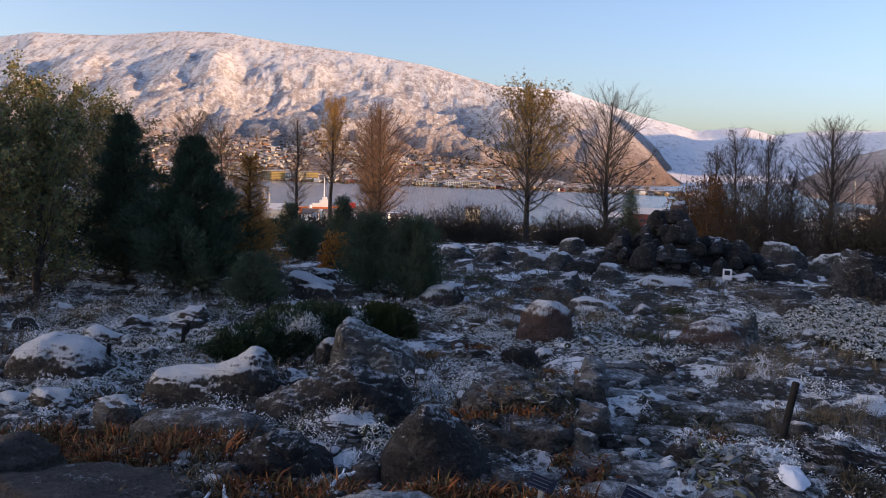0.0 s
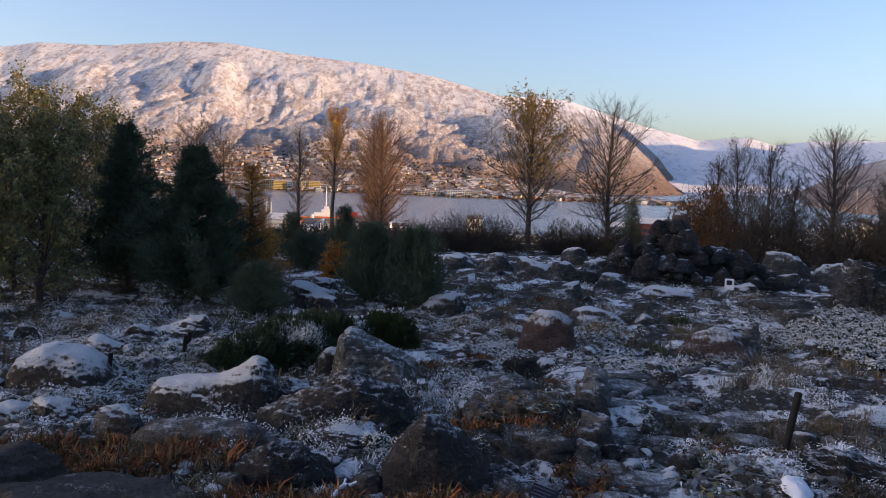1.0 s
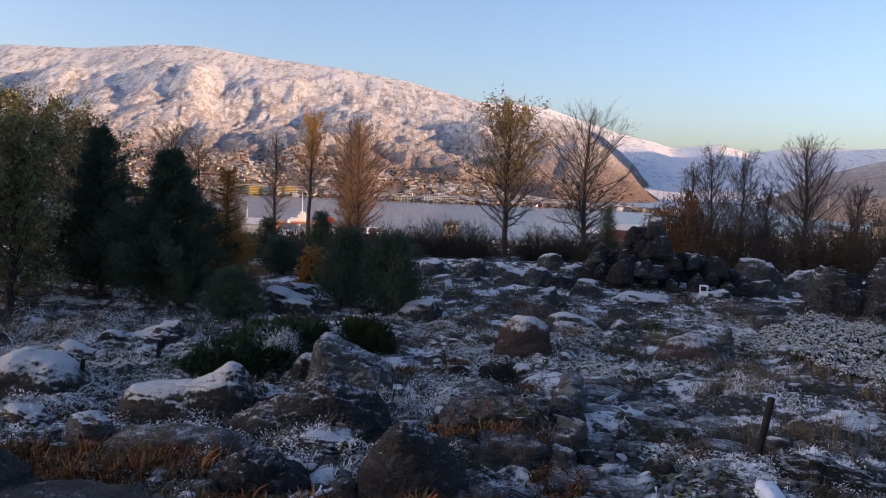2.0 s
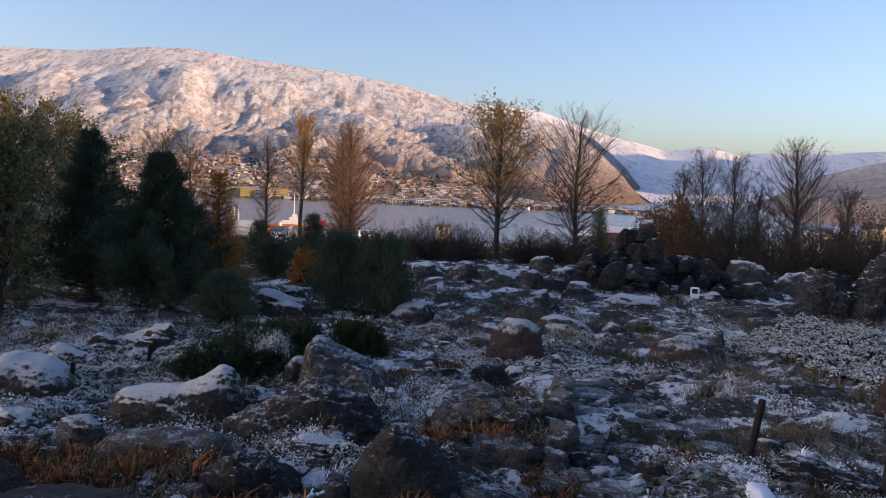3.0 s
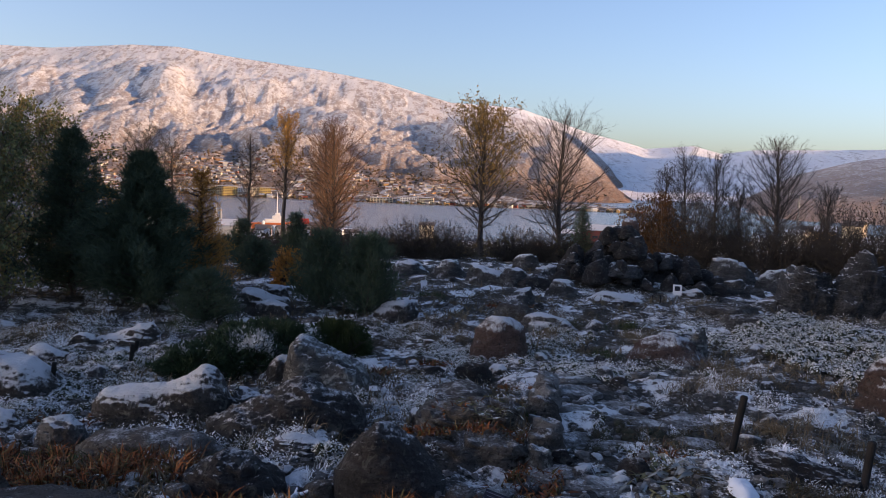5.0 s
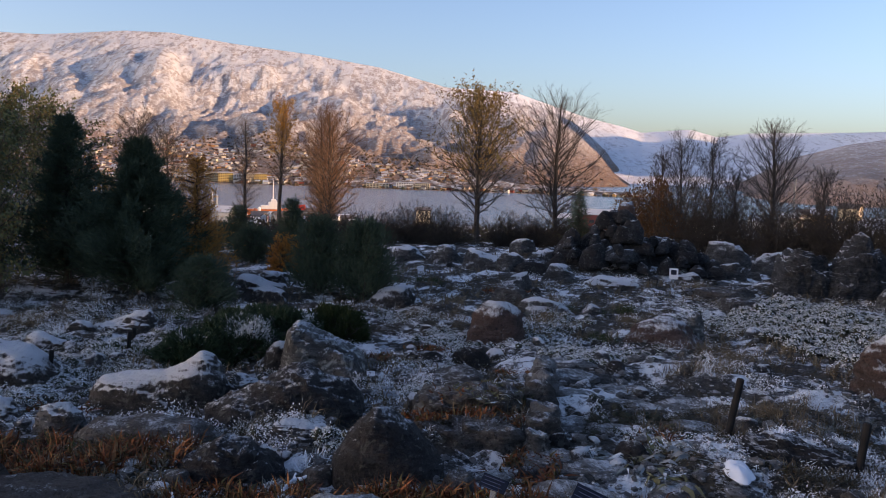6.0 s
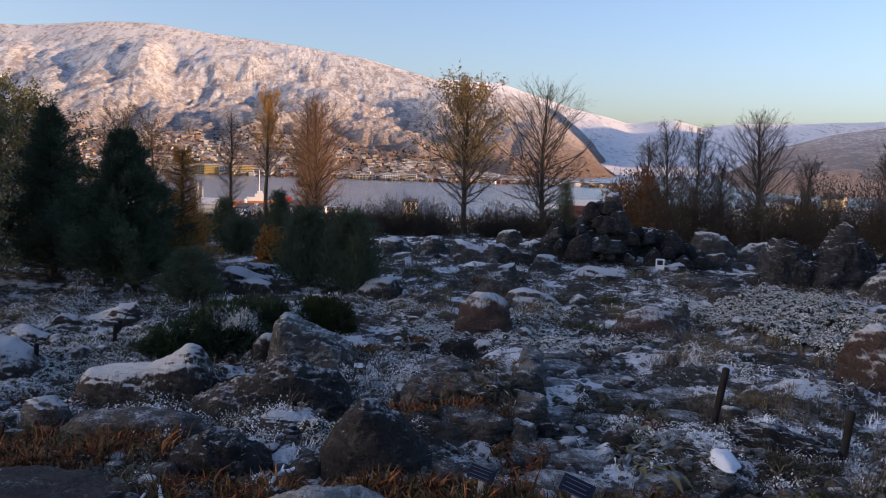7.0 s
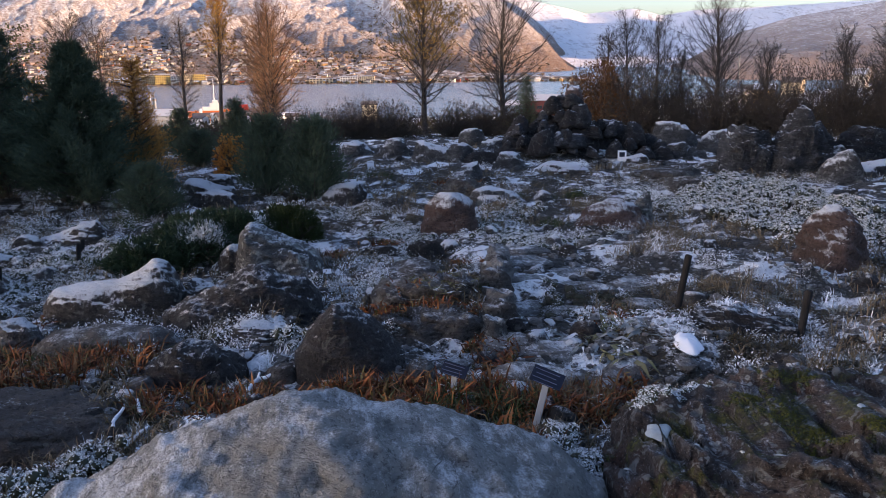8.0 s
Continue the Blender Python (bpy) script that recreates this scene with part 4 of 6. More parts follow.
for b, dist, top, w, sd in ((18.9, 24, 2.75, 1.1, 111), (20.6, 23, 2.55, 1.1, 112), (-16.6, 25, 2.9, 1.2, 113), (-14.6, 26, 2.8, 1.0, 114), (22.0, 25, 1.9, 0.7, 115), (27.3, 25, 2.0, 0.8, 116), (31.8, 24, 2.3, 0.8, 117), (33.6, 24, 2.4, 0.9, 118), (17.6, 26, 2.6, 0.7, 119)):
    bx, by = polar(b, dist)
    bare_tree("bare_tree", bx, by, top, w, sd, "small dark bare tree with upright twigs behind the hedge", DARK_BARK, BARK, start=0.10, count=44, rise=40, radius=0.05, profile=0.55, twigs=4)
# scrub on the slope below the garden
rng = np.random.RandomState(37)
pts, dirs = [], []
for i in range(520):
    dist = 28 * (330 / 28) ** rng.uniform()
    b = rng.uniform(-34, 40)
    bx, by = polar(b, dist)
    n = 90
    r = rng.uniform(0.5, 1.3) * (0.6 + dist / 160)
    u = unit(rng.normal(size=(n, 3)))
    u[:, 2] = np.abs(u[:, 2])
    pts.append(np.array([bx, by, gz(bx, by)]) + u * rng.uniform(0.5, 1, (n, 1)) * [r, r, r * 0.9])
    dirs.append(u + rng.normal(0, 0.5, (n, 3)))
p, d = np.concatenate(pts), np.concatenate(dirs)
v, f3 = leaves(p, d, rng.normal(size=p.shape), 0.22 + 0.004 * p[:, 1], 0.07 + 0.0014 * p[:, 1], 0.2)
tagged(part("slope_scrub", mesh_data("slope_scrub", v, [f3], plant_material("scrub_leaves", [(0.05, 0.04, 0.025), (0.10, 0.075, 0.035), (0.07, 0.075, 0.035), (0.13, 0.08, 0.035)]), False)), "brown and olive scrub on the slope towards the harbour", "scrub", kind="stuff")

# ---------------------------------------------------------------- far town and harbour
def on_slope(bearing, dist):
    dist = float(dist * lean(bearing))
    x, y = polar(bearing, dist)
    return x, y, float(massif(np.array(bearing), np.array(dist), 1500, 3900, CREST, 46, 21, lean(bearing)))


def gable(name, sx, sy, sz, rise, mat, over=0.4, thick=0.35):
    """A pitched roof with thickness and eaves, ridge along x, resting at z = sz."""
    hx, hy = sx / 2 + over, sy / 2 + over
    low = sz - over * rise / (sy / 2)
    v = [(sxx, yy, zz + dz) for sxx in (-hx, hx) for dz in (0, thick) for yy, zz in ((-hy, low), (0, sz + rise), (hy, low))]
    q = [(0, 1, 4, 3), (1, 2, 5, 4), (6, 9, 10, 7), (7, 10, 11, 8), (3, 4, 10, 9), (4, 5, 11, 10), (0, 6, 7, 1), (1, 7, 8, 2), (0, 3, 9, 6), (2, 8, 11, 5)]
    return mesh_data(name, v, [np.array(q)], mat, False)


def gable_wall(name, sx, sy, sz, rise, mat):
    v = [(a, b, c) for a in (-sx / 2, sx / 2) for b, c in ((-sy / 2, -4), (-sy / 2, sz), (0, sz + rise), (sy / 2, sz), (sy / 2, -4))]
    q = [(0, 5, 6, 1), (3, 8, 9, 4), (0, 4, 9, 5), (1, 6, 7, 2), (2, 7, 8, 3)]
    return mesh_data(name, v, [np.array(q)[:1], np.array(q)[1:2], np.array([(0, 1, 3, 4), (5, 9, 8, 6)]), np.array([(1, 2, 3), (6, 8, 7)])], mat, False)


GLASS = paint("dark_glass", (0.04, 0.05, 0.06), 0.15)
TIMBER = [paint("white_timber", (0.58, 0.55, 0.49)), paint("cream_timber", (0.54, 0.45, 0.31)), paint("ochre_timber", (0.50, 0.30, 0.10)), paint("red_timber", (0.34, 0.08, 0.05)), paint("grey_timber", (0.32, 0.33, 0.35))]
ROOF = [paint("snowy_roof", (0.50, 0.52, 0.55)), paint("dark_roof", (0.12, 0.10, 0.09))]
WORDS = ["white", "cream", "ochre", "red", "grey"]


def house(bearing, dist, turn, kind, sx, sy, sz, roof, z=None):
    x, y, g = on_slope(bearing, dist)
    t = base("house", x, y, g if z is None else z, f"{WORDS[kind]} timber house with a {'snowy' if roof == 0 else 'dark'} pitched roof", "house", "houses across the fjord", turn)
    part("wall", gable_wall("wall", sx, sy, sz, sy * 0.32, TIMBER[kind]), t)
    part("roof", gable("roof", sx, sy, sz, sy * 0.32, ROOF[roof]), t)
    return t


rng = np.random.RandomState(90)
patterns = []
for kind, sx, sy, sz, roof in ((0, 9, 7, 4, 0), (0, 8, 7, 4.5, 1), (1, 10, 7, 4.5, 1), (2, 9, 7, 4, 0), (3, 9, 6, 4, 1), (4, 10, 7, 4, 1), (1, 14, 8, 5, 1)):
    patterns.append(house(-2 + kind * 1.3 + roof * 0.4, 1640 + 30 * kind, rng.uniform(-30, 30), kind, sx, sy, sz, roof))
made = len(patterns)
spots = []
while len(spots) < 2100:
    b = rng.uniform(-27, 16.5)
    top = float(np.interp(b, [-27, -14, -10, -2.5, 8, 16.5], [0.78, 0.72, 0.64, 0.58, 0.42, 0.20]))
    d = 1515 + 950 * top * rng.uniform(0.02, 1) ** 1.1
    if vnoise(b * 1.3, d / 90, 0, 12) > -0.3:
        spots.append((d, b))
spots.sort()
for d, b in spots[:260]:
    x, y, g = on_slope(b, d)
    copy_thing(patterns[rng.randint(len(patterns))], pose(x, y, g, 0, 0, rng.uniform(-40, 40)))
# the houses higher up, too many and too far to count
cube = np.array([(a, b, c) for a in (-1, 1) for b in (-1, 1) for c in (0, 1)], float)
sides6 = np.array([(0, 1, 3, 2), (4, 6, 7, 5), (0, 4, 5, 1), (2, 3, 7, 6), (1, 5, 7, 3), (0, 2, 6, 4)])
wedge5 = np.array([(-1, -1, 0), (1, -1, 0), (-1, 1, 0), (1, 1, 0), (-1, 0, 1), (1, 0, 1)], float)
for nm, shape, faces, mat in (("town_houses", cube, [sides6], plant_material("town_walls", [(0.56, 0.52, 0.45), (0.50, 0.41, 0.27), (0.52, 0.49, 0.43), (0.36, 0.22, 0.10), (0.28, 0.10, 0.06), (0.46, 0.44, 0.40)], 0.0)), ("town_roofs", wedge5, [np.array([(0, 1, 5, 4), (3, 2, 4, 5), (0, 2, 3, 1)]), np.array([(0, 4, 2), (1, 3, 5)])], plant_material("town_roof_tiles", [(0.12, 0.10, 0.09), (0.46, 0.47, 0.49), (0.17, 0.12, 0.09), (0.13, 0.11, 0.10)], 0.0))):
    vs = []
    rr = np.random.RandomState(5)
    for d, b in spots[260:]:
        x, y, g = on_slope(b, d)
        c, s = math.cos(rr.uniform(-0.6, 0.6)), math.sin(rr.uniform(-0.6, 0.6))
        w = rr.uniform(4, 6.5)
        q = shape * ([w, 3.6, 6.5] if nm == "town_houses" else [w + 0.4, 4.0, 2.2]) + [0, 0, -2.5 if nm == "town_houses" else 4.0]
        vs.append(np.stack([q[:, 0] * c - q[:, 1] * s + x, q[:, 0] * s + q[:, 1] * c + y, q[:, 2] + g], 1))
    k = (np.arange(len(vs)) * len(shape))[:, None, None]
    tagged(part(nm, mesh_data(nm, np.concatenate(vs), [(fc[None] + k).reshape(-1, fc.shape[1]) for fc in faces], mat, False)), "rows of small timber houses high on the far slope" if nm == "town_houses" else "pitched roofs of the houses high on the far slope", "houses", kind="stuff")

CONCRETE = [paint("cream_render", (0.66, 0.56, 0.38)), paint("white_render", (0.70, 0.70, 0.68)), paint("yellow_render", (0.62, 0.44, 0.14))]


def block(name, x, y, z, turn, w, d, floors, bays, wall_mat, label, category="apartment block", roof_mat=None):
    """A flat-roofed building with rows of windows."""
    t = base(name, x, y, z, label, category, turn=turn)
    h = floors * 3.0
    part("wall", box_mesh("wall", w, d, h, wall_mat, 0.05), t)
    r = part("roof", box_mesh("roof", w + 0.6, d + 0.6, 0.5, roof_mat or ROOF[0], 0.05), t)
    r.location.z = h + 0.004
    pane = box_mesh("window", w / bays * 0.55, 0.2, 1.6, GLASS)
    for s in range(floors):
        for k in range(bays):
            q = part("window", pane, t)
            q.location = ((k + 0.5) / bays * w - w / 2, -d / 2 - 0.02, s * 3.0 + 0.9)
    return t


for i, (b, d, w, fl, m) in enumerate(((-12.7, 1535, 34, 5, 1), (-12.0, 1540, 24, 6, 0), (-11.1, 1535, 26, 6, 2), (-10.2, 1545, 30, 5, 1), (-9.5, 1540, 26, 6, 0), (-8.9, 1545, 22, 6, 2), (-13.8, 1560, 30, 4, 1), (-1.2, 1530, 40, 3, 0), (0.6, 1530, 30, 4, 1), (1.8, 1535, 26, 4, 0))):
    x, y, g = on_slope(b, d)
    block("apartment_block", x, y, g - 1, b * -1 + rng.uniform(-8, 8), w, 14, fl, 7, CONCRETE[m], ["cream rendered waterfront block with rows of windows", "pale grey waterfront block with rows of windows", "yellow rendered waterfront block with rows of windows"][m])

# scrub and garden trees between the houses
n = 5200
b = rng.uniform(-30, 17, n)
d = (1505 + rng.uniform(0, 1, n) ** 1.2 * 900) * lean(b)
p = np.stack([d * np.sin(np.radians(b)), d * np.cos(np.radians(b)), massif(b, d, 1500, 3900, CREST, 46, 21, lean(b))], 1)
v0, f0 = ico(1)
size = rng.uniform(1.5, 4.5, n)
v = p[:, None] + (v0[None] * rng.uniform(0.5, 1.3, (n, len(v0), 1))) * np.stack([size, size, size * 1.2], 1)[:, None]
SCRUB = plant_material("town_scrub", [(0.05, 0.035, 0.025), (0.09, 0.06, 0.035), (0.12, 0.075, 0.04), (0.04, 0.045, 0.025)])
scrub = part("scrub", mesh_data("scrub", v.reshape(-1, 3), [(f0[None] + (np.arange(n) * len(v0))[:, None, None]).reshape(-1, 3)], SCRUB, False))
tagged(scrub, "brown leafless trees and scrub among the houses", "trees", kind="stuff")

# harbour on the near shore
x, y = polar(-8.15, 690)
ship = base("ship", x, y, SEA, "orange and white coastguard ship with a tall mast, moored", "ship", turn=12)
HULL, WHITE, STEEL = paint("orange_hull", (0.62, 0.17, 0.05)), paint("white_paint", (0.78, 0.77, 0.74)), paint("grey_steel", (0.25, 0.26, 0.27), 0.5, 0.6)
RED, BLUE_GREY = paint("red_paint", (0.55, 0.06, 0.04)), paint("blue_grey_paint", (0.20, 0.25, 0.30))
bm = bmesh.new()
rows = []
for k in range(13):
    s = k / 12
    half = 5.0 * (1 - abs(2 * s - 0.85) ** 3.2 * 0.75) * (1 if s < 0.8 else (1 - s) / 0.2 * 0.9 + 0.1)
    deck = 6 + 3.5 * max(0, s - 0.5) ** 1.5 * 2.5
    rows.append([bm.verts.new(((s - 0.5) * 46, y0, z0)) for y0, z0 in ((-half, deck), (-half * 0.8, -1.5), (half * 0.8, -1.5), (half, deck))])
for p0, p1 in zip(rows, rows[1:]):
    for k in range(4):
        bm.faces.new((p0[k], p0[(k + 1) % 4], p1[(k + 1) % 4], p1[k]))
bm.faces.new(rows[0])
bm.faces.new(rows[-1][::-1])
bmesh.ops.recalc_face_normals(bm, faces=bm.faces)
me = bpy.data.meshes.new("hull")
bm.to_mesh(me)
bm.free()
me.materials.append(HULL)
part("hull", me, ship)
for nm, px, pz, sx, sy, sz in (("deckhouse", -2, 6.2, 13, 7.0, 3), ("bridge", 1, 9.2, 7, 6, 2.6), ("wheelhouse", 1.5, 11.8, 4, 5, 2.2)):
    q = part(nm, box_mesh(nm, sx, sy, sz, WHITE, 0.3, 2), ship)
    q.location = (px, 0, pz)
mast = [((1, 0, 13.5), (1, 0, 31), 0.45, 0.2), ((1, -2.4, 24), (1, 2.4, 24), 0.12, 0.12), ((1, -1.5, 27), (1, 1.5, 27), 0.1, 0.1)]
part("mast", seg_mesh("mast", [(np.array(a0, float), np.array(b0, float), c0, d0) for a0, b0, c0, d0 in mast], 6, WHITE), ship)


def shed(name, bearing, dist, z, turn, sx, sy, sz, wall_mat, roof_mat, label):
    x, y = polar(bearing, dist)
    t = base(name, x, y, z, label, "building", turn=turn)
    part("wall", gable_wall("wall", sx, sy, sz, sy * 0.16, wall_mat), t)
    part("roof", gable("roof", sx, sy, sz, sy * 0.16, roof_mat, 0.5, 0.5), t)
    pane = box_mesh("window", sx / 12, 0.2, 1.6, GLASS)
    bays = max(2, int(sx / 4.5))
    for k in range(bays):
        q = part("window", pane, t)
        q.location = ((k + 0.5) / bays * sx - sx / 2, -sy / 2 - 0.05, sz * 0.45)
    return t


shed("warehouse", 14.4, 540, -35, -12, 38, 18, 9, paint("dull_red_timber", (0.17, 0.05, 0.04)), ROOF[0], "long red warehouse with a snowy roof by the water")
shed("warehouse", 11.9, 560, -37, -10, 24, 14, 7, BLUE_GREY, ROOF[0], "blue-grey warehouse with a snowy roof by the water")
shed("quay_house", 1.9, 420, -24.4, 0, 7, 6, 3.4, CONCRETE[0], ROOF[1], "small cream house in full sun by the shore")
shed("terminal_building", -5.9, 660, -43, 6, 26, 12, 6, STEEL, ROOF[1], "grey harbour terminal building")
q = part("sign_board", box_mesh("sign_board", 9, 1, 4.0, RED, 0.1))
x, y = polar(-6.35, 655)
q.matrix_world = pose(x, y, -36)
tagged(q, "plain red sign board on the harbour terminal roof", "sign")
hr = np.random.RandomState(77)
HARBOUR = [(CONCRETE[1], ROOF[0], "pale"), (CONCRETE[0], ROOF[1], "cream"), (STEEL, ROOF[1], "grey"), (BLUE_GREY, ROOF[0], "blue-grey"), (TIMBER[3], ROOF[1], "red"), (CONCRETE[1], ROOF[1], "white")]
for i in range(34):
    b, d = hr.uniform(-14, -2.5), hr.uniform(470, 640)
    m, r, word = HARBOUR[hr.randint(6)]
    shed("harbour_shed", b, d, float(ground_z(*polar(b, d))) + 0.5, hr.uniform(-25, 25), hr.uniform(6, 17), hr.uniform(5, 9), hr.uniform(2.5, 5), m, r, f"{word} harbour shed with a low pitched roof")
for b, d, h, m in ((-8.95, 560, 9, WHITE), (-9.25, 562, 8, HULL), (-12.0, 600, 20, WHITE), (-11.7, 600, 17, STEEL)):
    x, y = polar(b, d)
    t = base("harbour_tower", x, y, float(ground_z(x, y)), "tall narrow harbour tower in the sun", "tower")
    part("shaft", seg_mesh("shaft", [(np.array([0, 0, 0.0]), np.array([0, 0, float(h)]), 1.1, 1.0), (np.array([0, 0, float(h)]), np.array([0, 0, h + 1.0]), 1.0, 0.3)], 12, m), t)
# houses of the near town by the right-hand shore
for i, (b, d, kind) in enumerate(((25.5, 440, 1), (26.4, 460, 2), (27.2, 430, 1), (32.3, 430, 2), (21.2, 420, 0), (20.2, 450, 1), (18.4, 480, 0), (28.8, 480, 0), (23.6, 470, 4), (-19.5, 420, 1), (-18.0, 430, 0), (-16.6, 400, 1), (-22.0, 400, 0), (-14.0, 430, 0), (-11.3, 380, 1))):
    x, y = polar(b, d)
    copy_thing(patterns[(0, 2, 3, 0, 1, 6, 0, 2)[i % 8]], pose(x, y, gz(x, y) + 1.5, 0, 0, -b + (i * 29) % 40 - 20))
x, y = polar(25.6, 60)
lamp = base("street_lamp", x, y, gz(x, y), "tall grey street lamp with a flat head", "street lamp")
part("pole", seg_mesh("pole", [(np.array([0, 0, 0.0]), np.array([0, 0, 1.5 - gz(x, y)]), 0.07, 0.045), (np.array([0, 0, 1.5 - gz(x, y)]), np.array([-0.6, 0, 1.62 - gz(x, y)]), 0.04, 0.03)], 8, STEEL), lamp)
q = part("lamp_head", box_mesh("lamp_head", 0.5, 0.2, 0.1, WHITE, 0.03, 2), lamp)
q.location = (-0.8, 0, 1.57 - gz(x, y))

# ---------------------------------------------------------------- garden furniture
WOOD = bark_material("weathered_wood", (0.006, 0.006, 0.006), (0.017, 0.016, 0.016))
PLATE = paint("dark_blue_plate", (0.006, 0.010, 0.024), 0.6)
INK = paint("pale_print", (0.11, 0.13, 0.19))
TAG = paint("white_tag", (0.75, 0.76, 0.78), 0.5)
ZINC = paint("zinc_stake", (0.30, 0.335, 0.37), 0.5, 0.0)


def garden_post(x, y, height, lean_x, lean_y):
    bm = bmesh.new()
    bmesh.ops.create_cone(bm, cap_ends=True, segments=12, radius1=0.021, radius2=0.024, depth=height)
    bmesh.ops.translate(bm, vec=(0, 0, height / 2 - 0.05), verts=bm.verts)
    bmesh.ops.bevel(bm, geom=[e for e in bm.edges if all(v.co.z > height - 0.06 for v in e.verts)], offset=0.006, segments=2, affect="EDGES")
    me = bpy.data.meshes.new("post")
    bm.to_mesh(me)
    bm.free()
    me.materials.append(WOOD)
    ob = new("garden_post", me)
    ob.matrix_world = pose(x, y, gz(x, y), lean_x, lean_y, 0)
    return tagged(ob, "dark weathered wooden post leaning in the soil", "post", "posts along the path")


def plant_label(x, y, stake, w, h, tilt, turn, plate_mat, label, lines=3, roll=0.0, lean=0.0):
    """A plate on a flat stake, with bars of print."""
    t = base("plant_label", x, y, gz(x, y) - 0.03, label, "plant label", "plant labels", turn)
    t.matrix_world = pose(x, y, gz(x, y) - 0.03, 0, lean, turn)
    part("stake", box_mesh("stake", min(0.03, w * 0.25), 0.008, stake, ZINC, 0.002), t)
    pl = part("plate", box_mesh("plate", w, h, 0.008, plate_mat, 0.002), t)
    pl.matrix_basis = pose(0, -0.012, stake, tilt, roll, 0)
    for k in range(lines):
        bar = part("print_line", box_mesh("print_line", w * (0.8 - 0.15 * (k % 2)), h * 0.032, 0.002, INK if plate_mat is PLATE else STEEL), pl)
        bar.location = (-w * 0.05, h * (0.28 - 0.26 * k), 0.0085)
    return t


garden_post(2.19, 5.26, 0.46, 0, 9)
garden_post(2.70, 4.61, 0.40, 0, 6)
plant_label(0.815, 3.53, 0.31, 0.145, 0.085, 35, -24, PLATE, "dark blue plant label plate on a leaning zinc stake", 4, 6, 12)
plant_label(0.50, 3.95, 0.15, 0.13, 0.075, 35, -24, PLATE, "dark blue plant label plate low among withered leaves", 4, 6, 6)
sx0, sy0 = 4.19, 12.43
sign = plant_label(sx0, sy0, 0.25, 0.13, 0.16, 80, -15, TAG, "white sign with a small picture on a short post", 0)
pic = part("picture", box_mesh("picture", 0.08, 0.07, 0.002, PLATE), [c for c in sign.children if c.name.startswith("plate")][0])
pic.location = (0, 0.02, 0.0085)
plant_label(0.41, 12.73, 0.12, 0.10, 0.11, 70, 10, TAG, "small white sign among frosted plants", 1)
for tx, ty, st, tw, tt in ((3.11, 6.12, 0.05, 0.07, 20), (-1.26, 7.16, 0.08, 0.07, 55), (-0.15, 6.29, 0.10, 0.065, 60), (-0.02, 7.76, 0.06, 0.04, 60), (0.94, 7.44, 0.05, 0.035, 60), (0.53, 7.0, 0.04, 0.045, 50), (1.31, 4.37, 0.03, 0.05, 15), (0.93, 5.98, 0.05, 0.035, 55), (1.22, 7.9, 0.03, 0.05, 20), (1.1, 6.75, 0.03, 0.03, 45)):
    plant_label(tx, ty, st, tw, tw * 0.6, tt, (tx * 53) % 40 - 20, TAG, "small white plant tag stuck in the soil", 1)
# rows of narrow zinc tags stacked behind one another
for cx, cy, nn in ((-1.09, 6.55, 5), (-0.08, 7.6, 4), (-1.19, 7.85, 3), (-0.02, 6.1, 3)):
    for k in range(nn):
        plant_label(cx + 0.012 * k, cy - 0.11 * k, 0.07, 0.09, 0.018, 60, 8, ZINC, "narrow zinc plant tag in a row of tags", 0)
t = base("wire_frame", 3.82, 12.23, gz(3.82, 12.23), "small bent wire hoop standing in dry grass", "wire hoop")
part("hoop", seg_mesh("hoop", [(np.array(a0), np.array(b0), 0.008, 0.008) for a0, b0 in (((-0.06, 0, 0.0), (-0.06, 0, 0.12)), ((-0.06, 0, 0.12), (0.06, 0, 0.12)), ((0.06, 0, 0.12), (0.06, 0, 0.0)))], 6, WOOD), t)
# old stakes among the frosted plants
for x0, y0, h0 in ((-2.58, 6.48, 0.20), (-2.25, 7.3, 0.2), (-2.45, 8.1, 0.14)):
    q = part("stake", box_mesh("stake", 0.035, 0.03, h0, WOOD, 0.004))
    q.matrix_world = pose(x0, y0, gz(x0, y0) - 0.02, 4, 5, 20)
    tagged(q, "short dark wooden stake among frosted plants", "stake")

# ---------------------------------------------------------------- rock pile and back rocks
rng = np.random.RandomState(17)


def heap(x, y):
    """Height of the heap over the ground."""
    return 0.62 * math.exp(-((x - 4.0) / 0.62) ** 2 - ((y - 14.5) / 0.8) ** 2) + 0.34 * math.exp(-((x - 3.2) / 0.7) ** 2 - ((y - 14.2) / 0.8) ** 2) + 0.25 * math.exp(-((x - 4.9) / 0.5) ** 2 - ((y - 14.3) / 0.7) ** 2)


for i, (x0, y0, w0, h0) in enumerate(((3.0, 14.4, 0.75, 0.38), (3.45, 14.1, 0.6, 0.42), (3.95, 14.0, 0.62, 0.50), (4.4, 14.2, 0.66, 0.46), (3.5, 14.7, 0.7, 0.48), (4.0, 14.6, 0.75, 0.56), (4.4, 14.8, 0.65, 0.45), (4.8, 14.5, 0.6, 0.36))):
    boulder(x0, y0, w0, w0 * 0.8, h0 * 0.85, 301 + i, "dark", rough=0.10, sink=0.35, ledge=0.08, tilt=0.7)
for i in range(46):
    x0, y0 = rng.uniform(2.5, 5.4), 13.5 + 1.3 * rng.uniform() ** 1.5
    w0 = rng.uniform(0.18, 0.46)
    boulder(x0, y0, w0, w0 * rng.uniform(0.6, 0.9), w0 * rng.uniform(0.45, 0.75), 820 + i, ("pile", "dark", "dark", "dark")[i % 4], rough=0.10, z=gz(x0, y0) + 0.85 * heap(x0, y0) - 0.02, sink=0.3, turn=rng.uniform(0, 360), tilt=0.6, level=3)
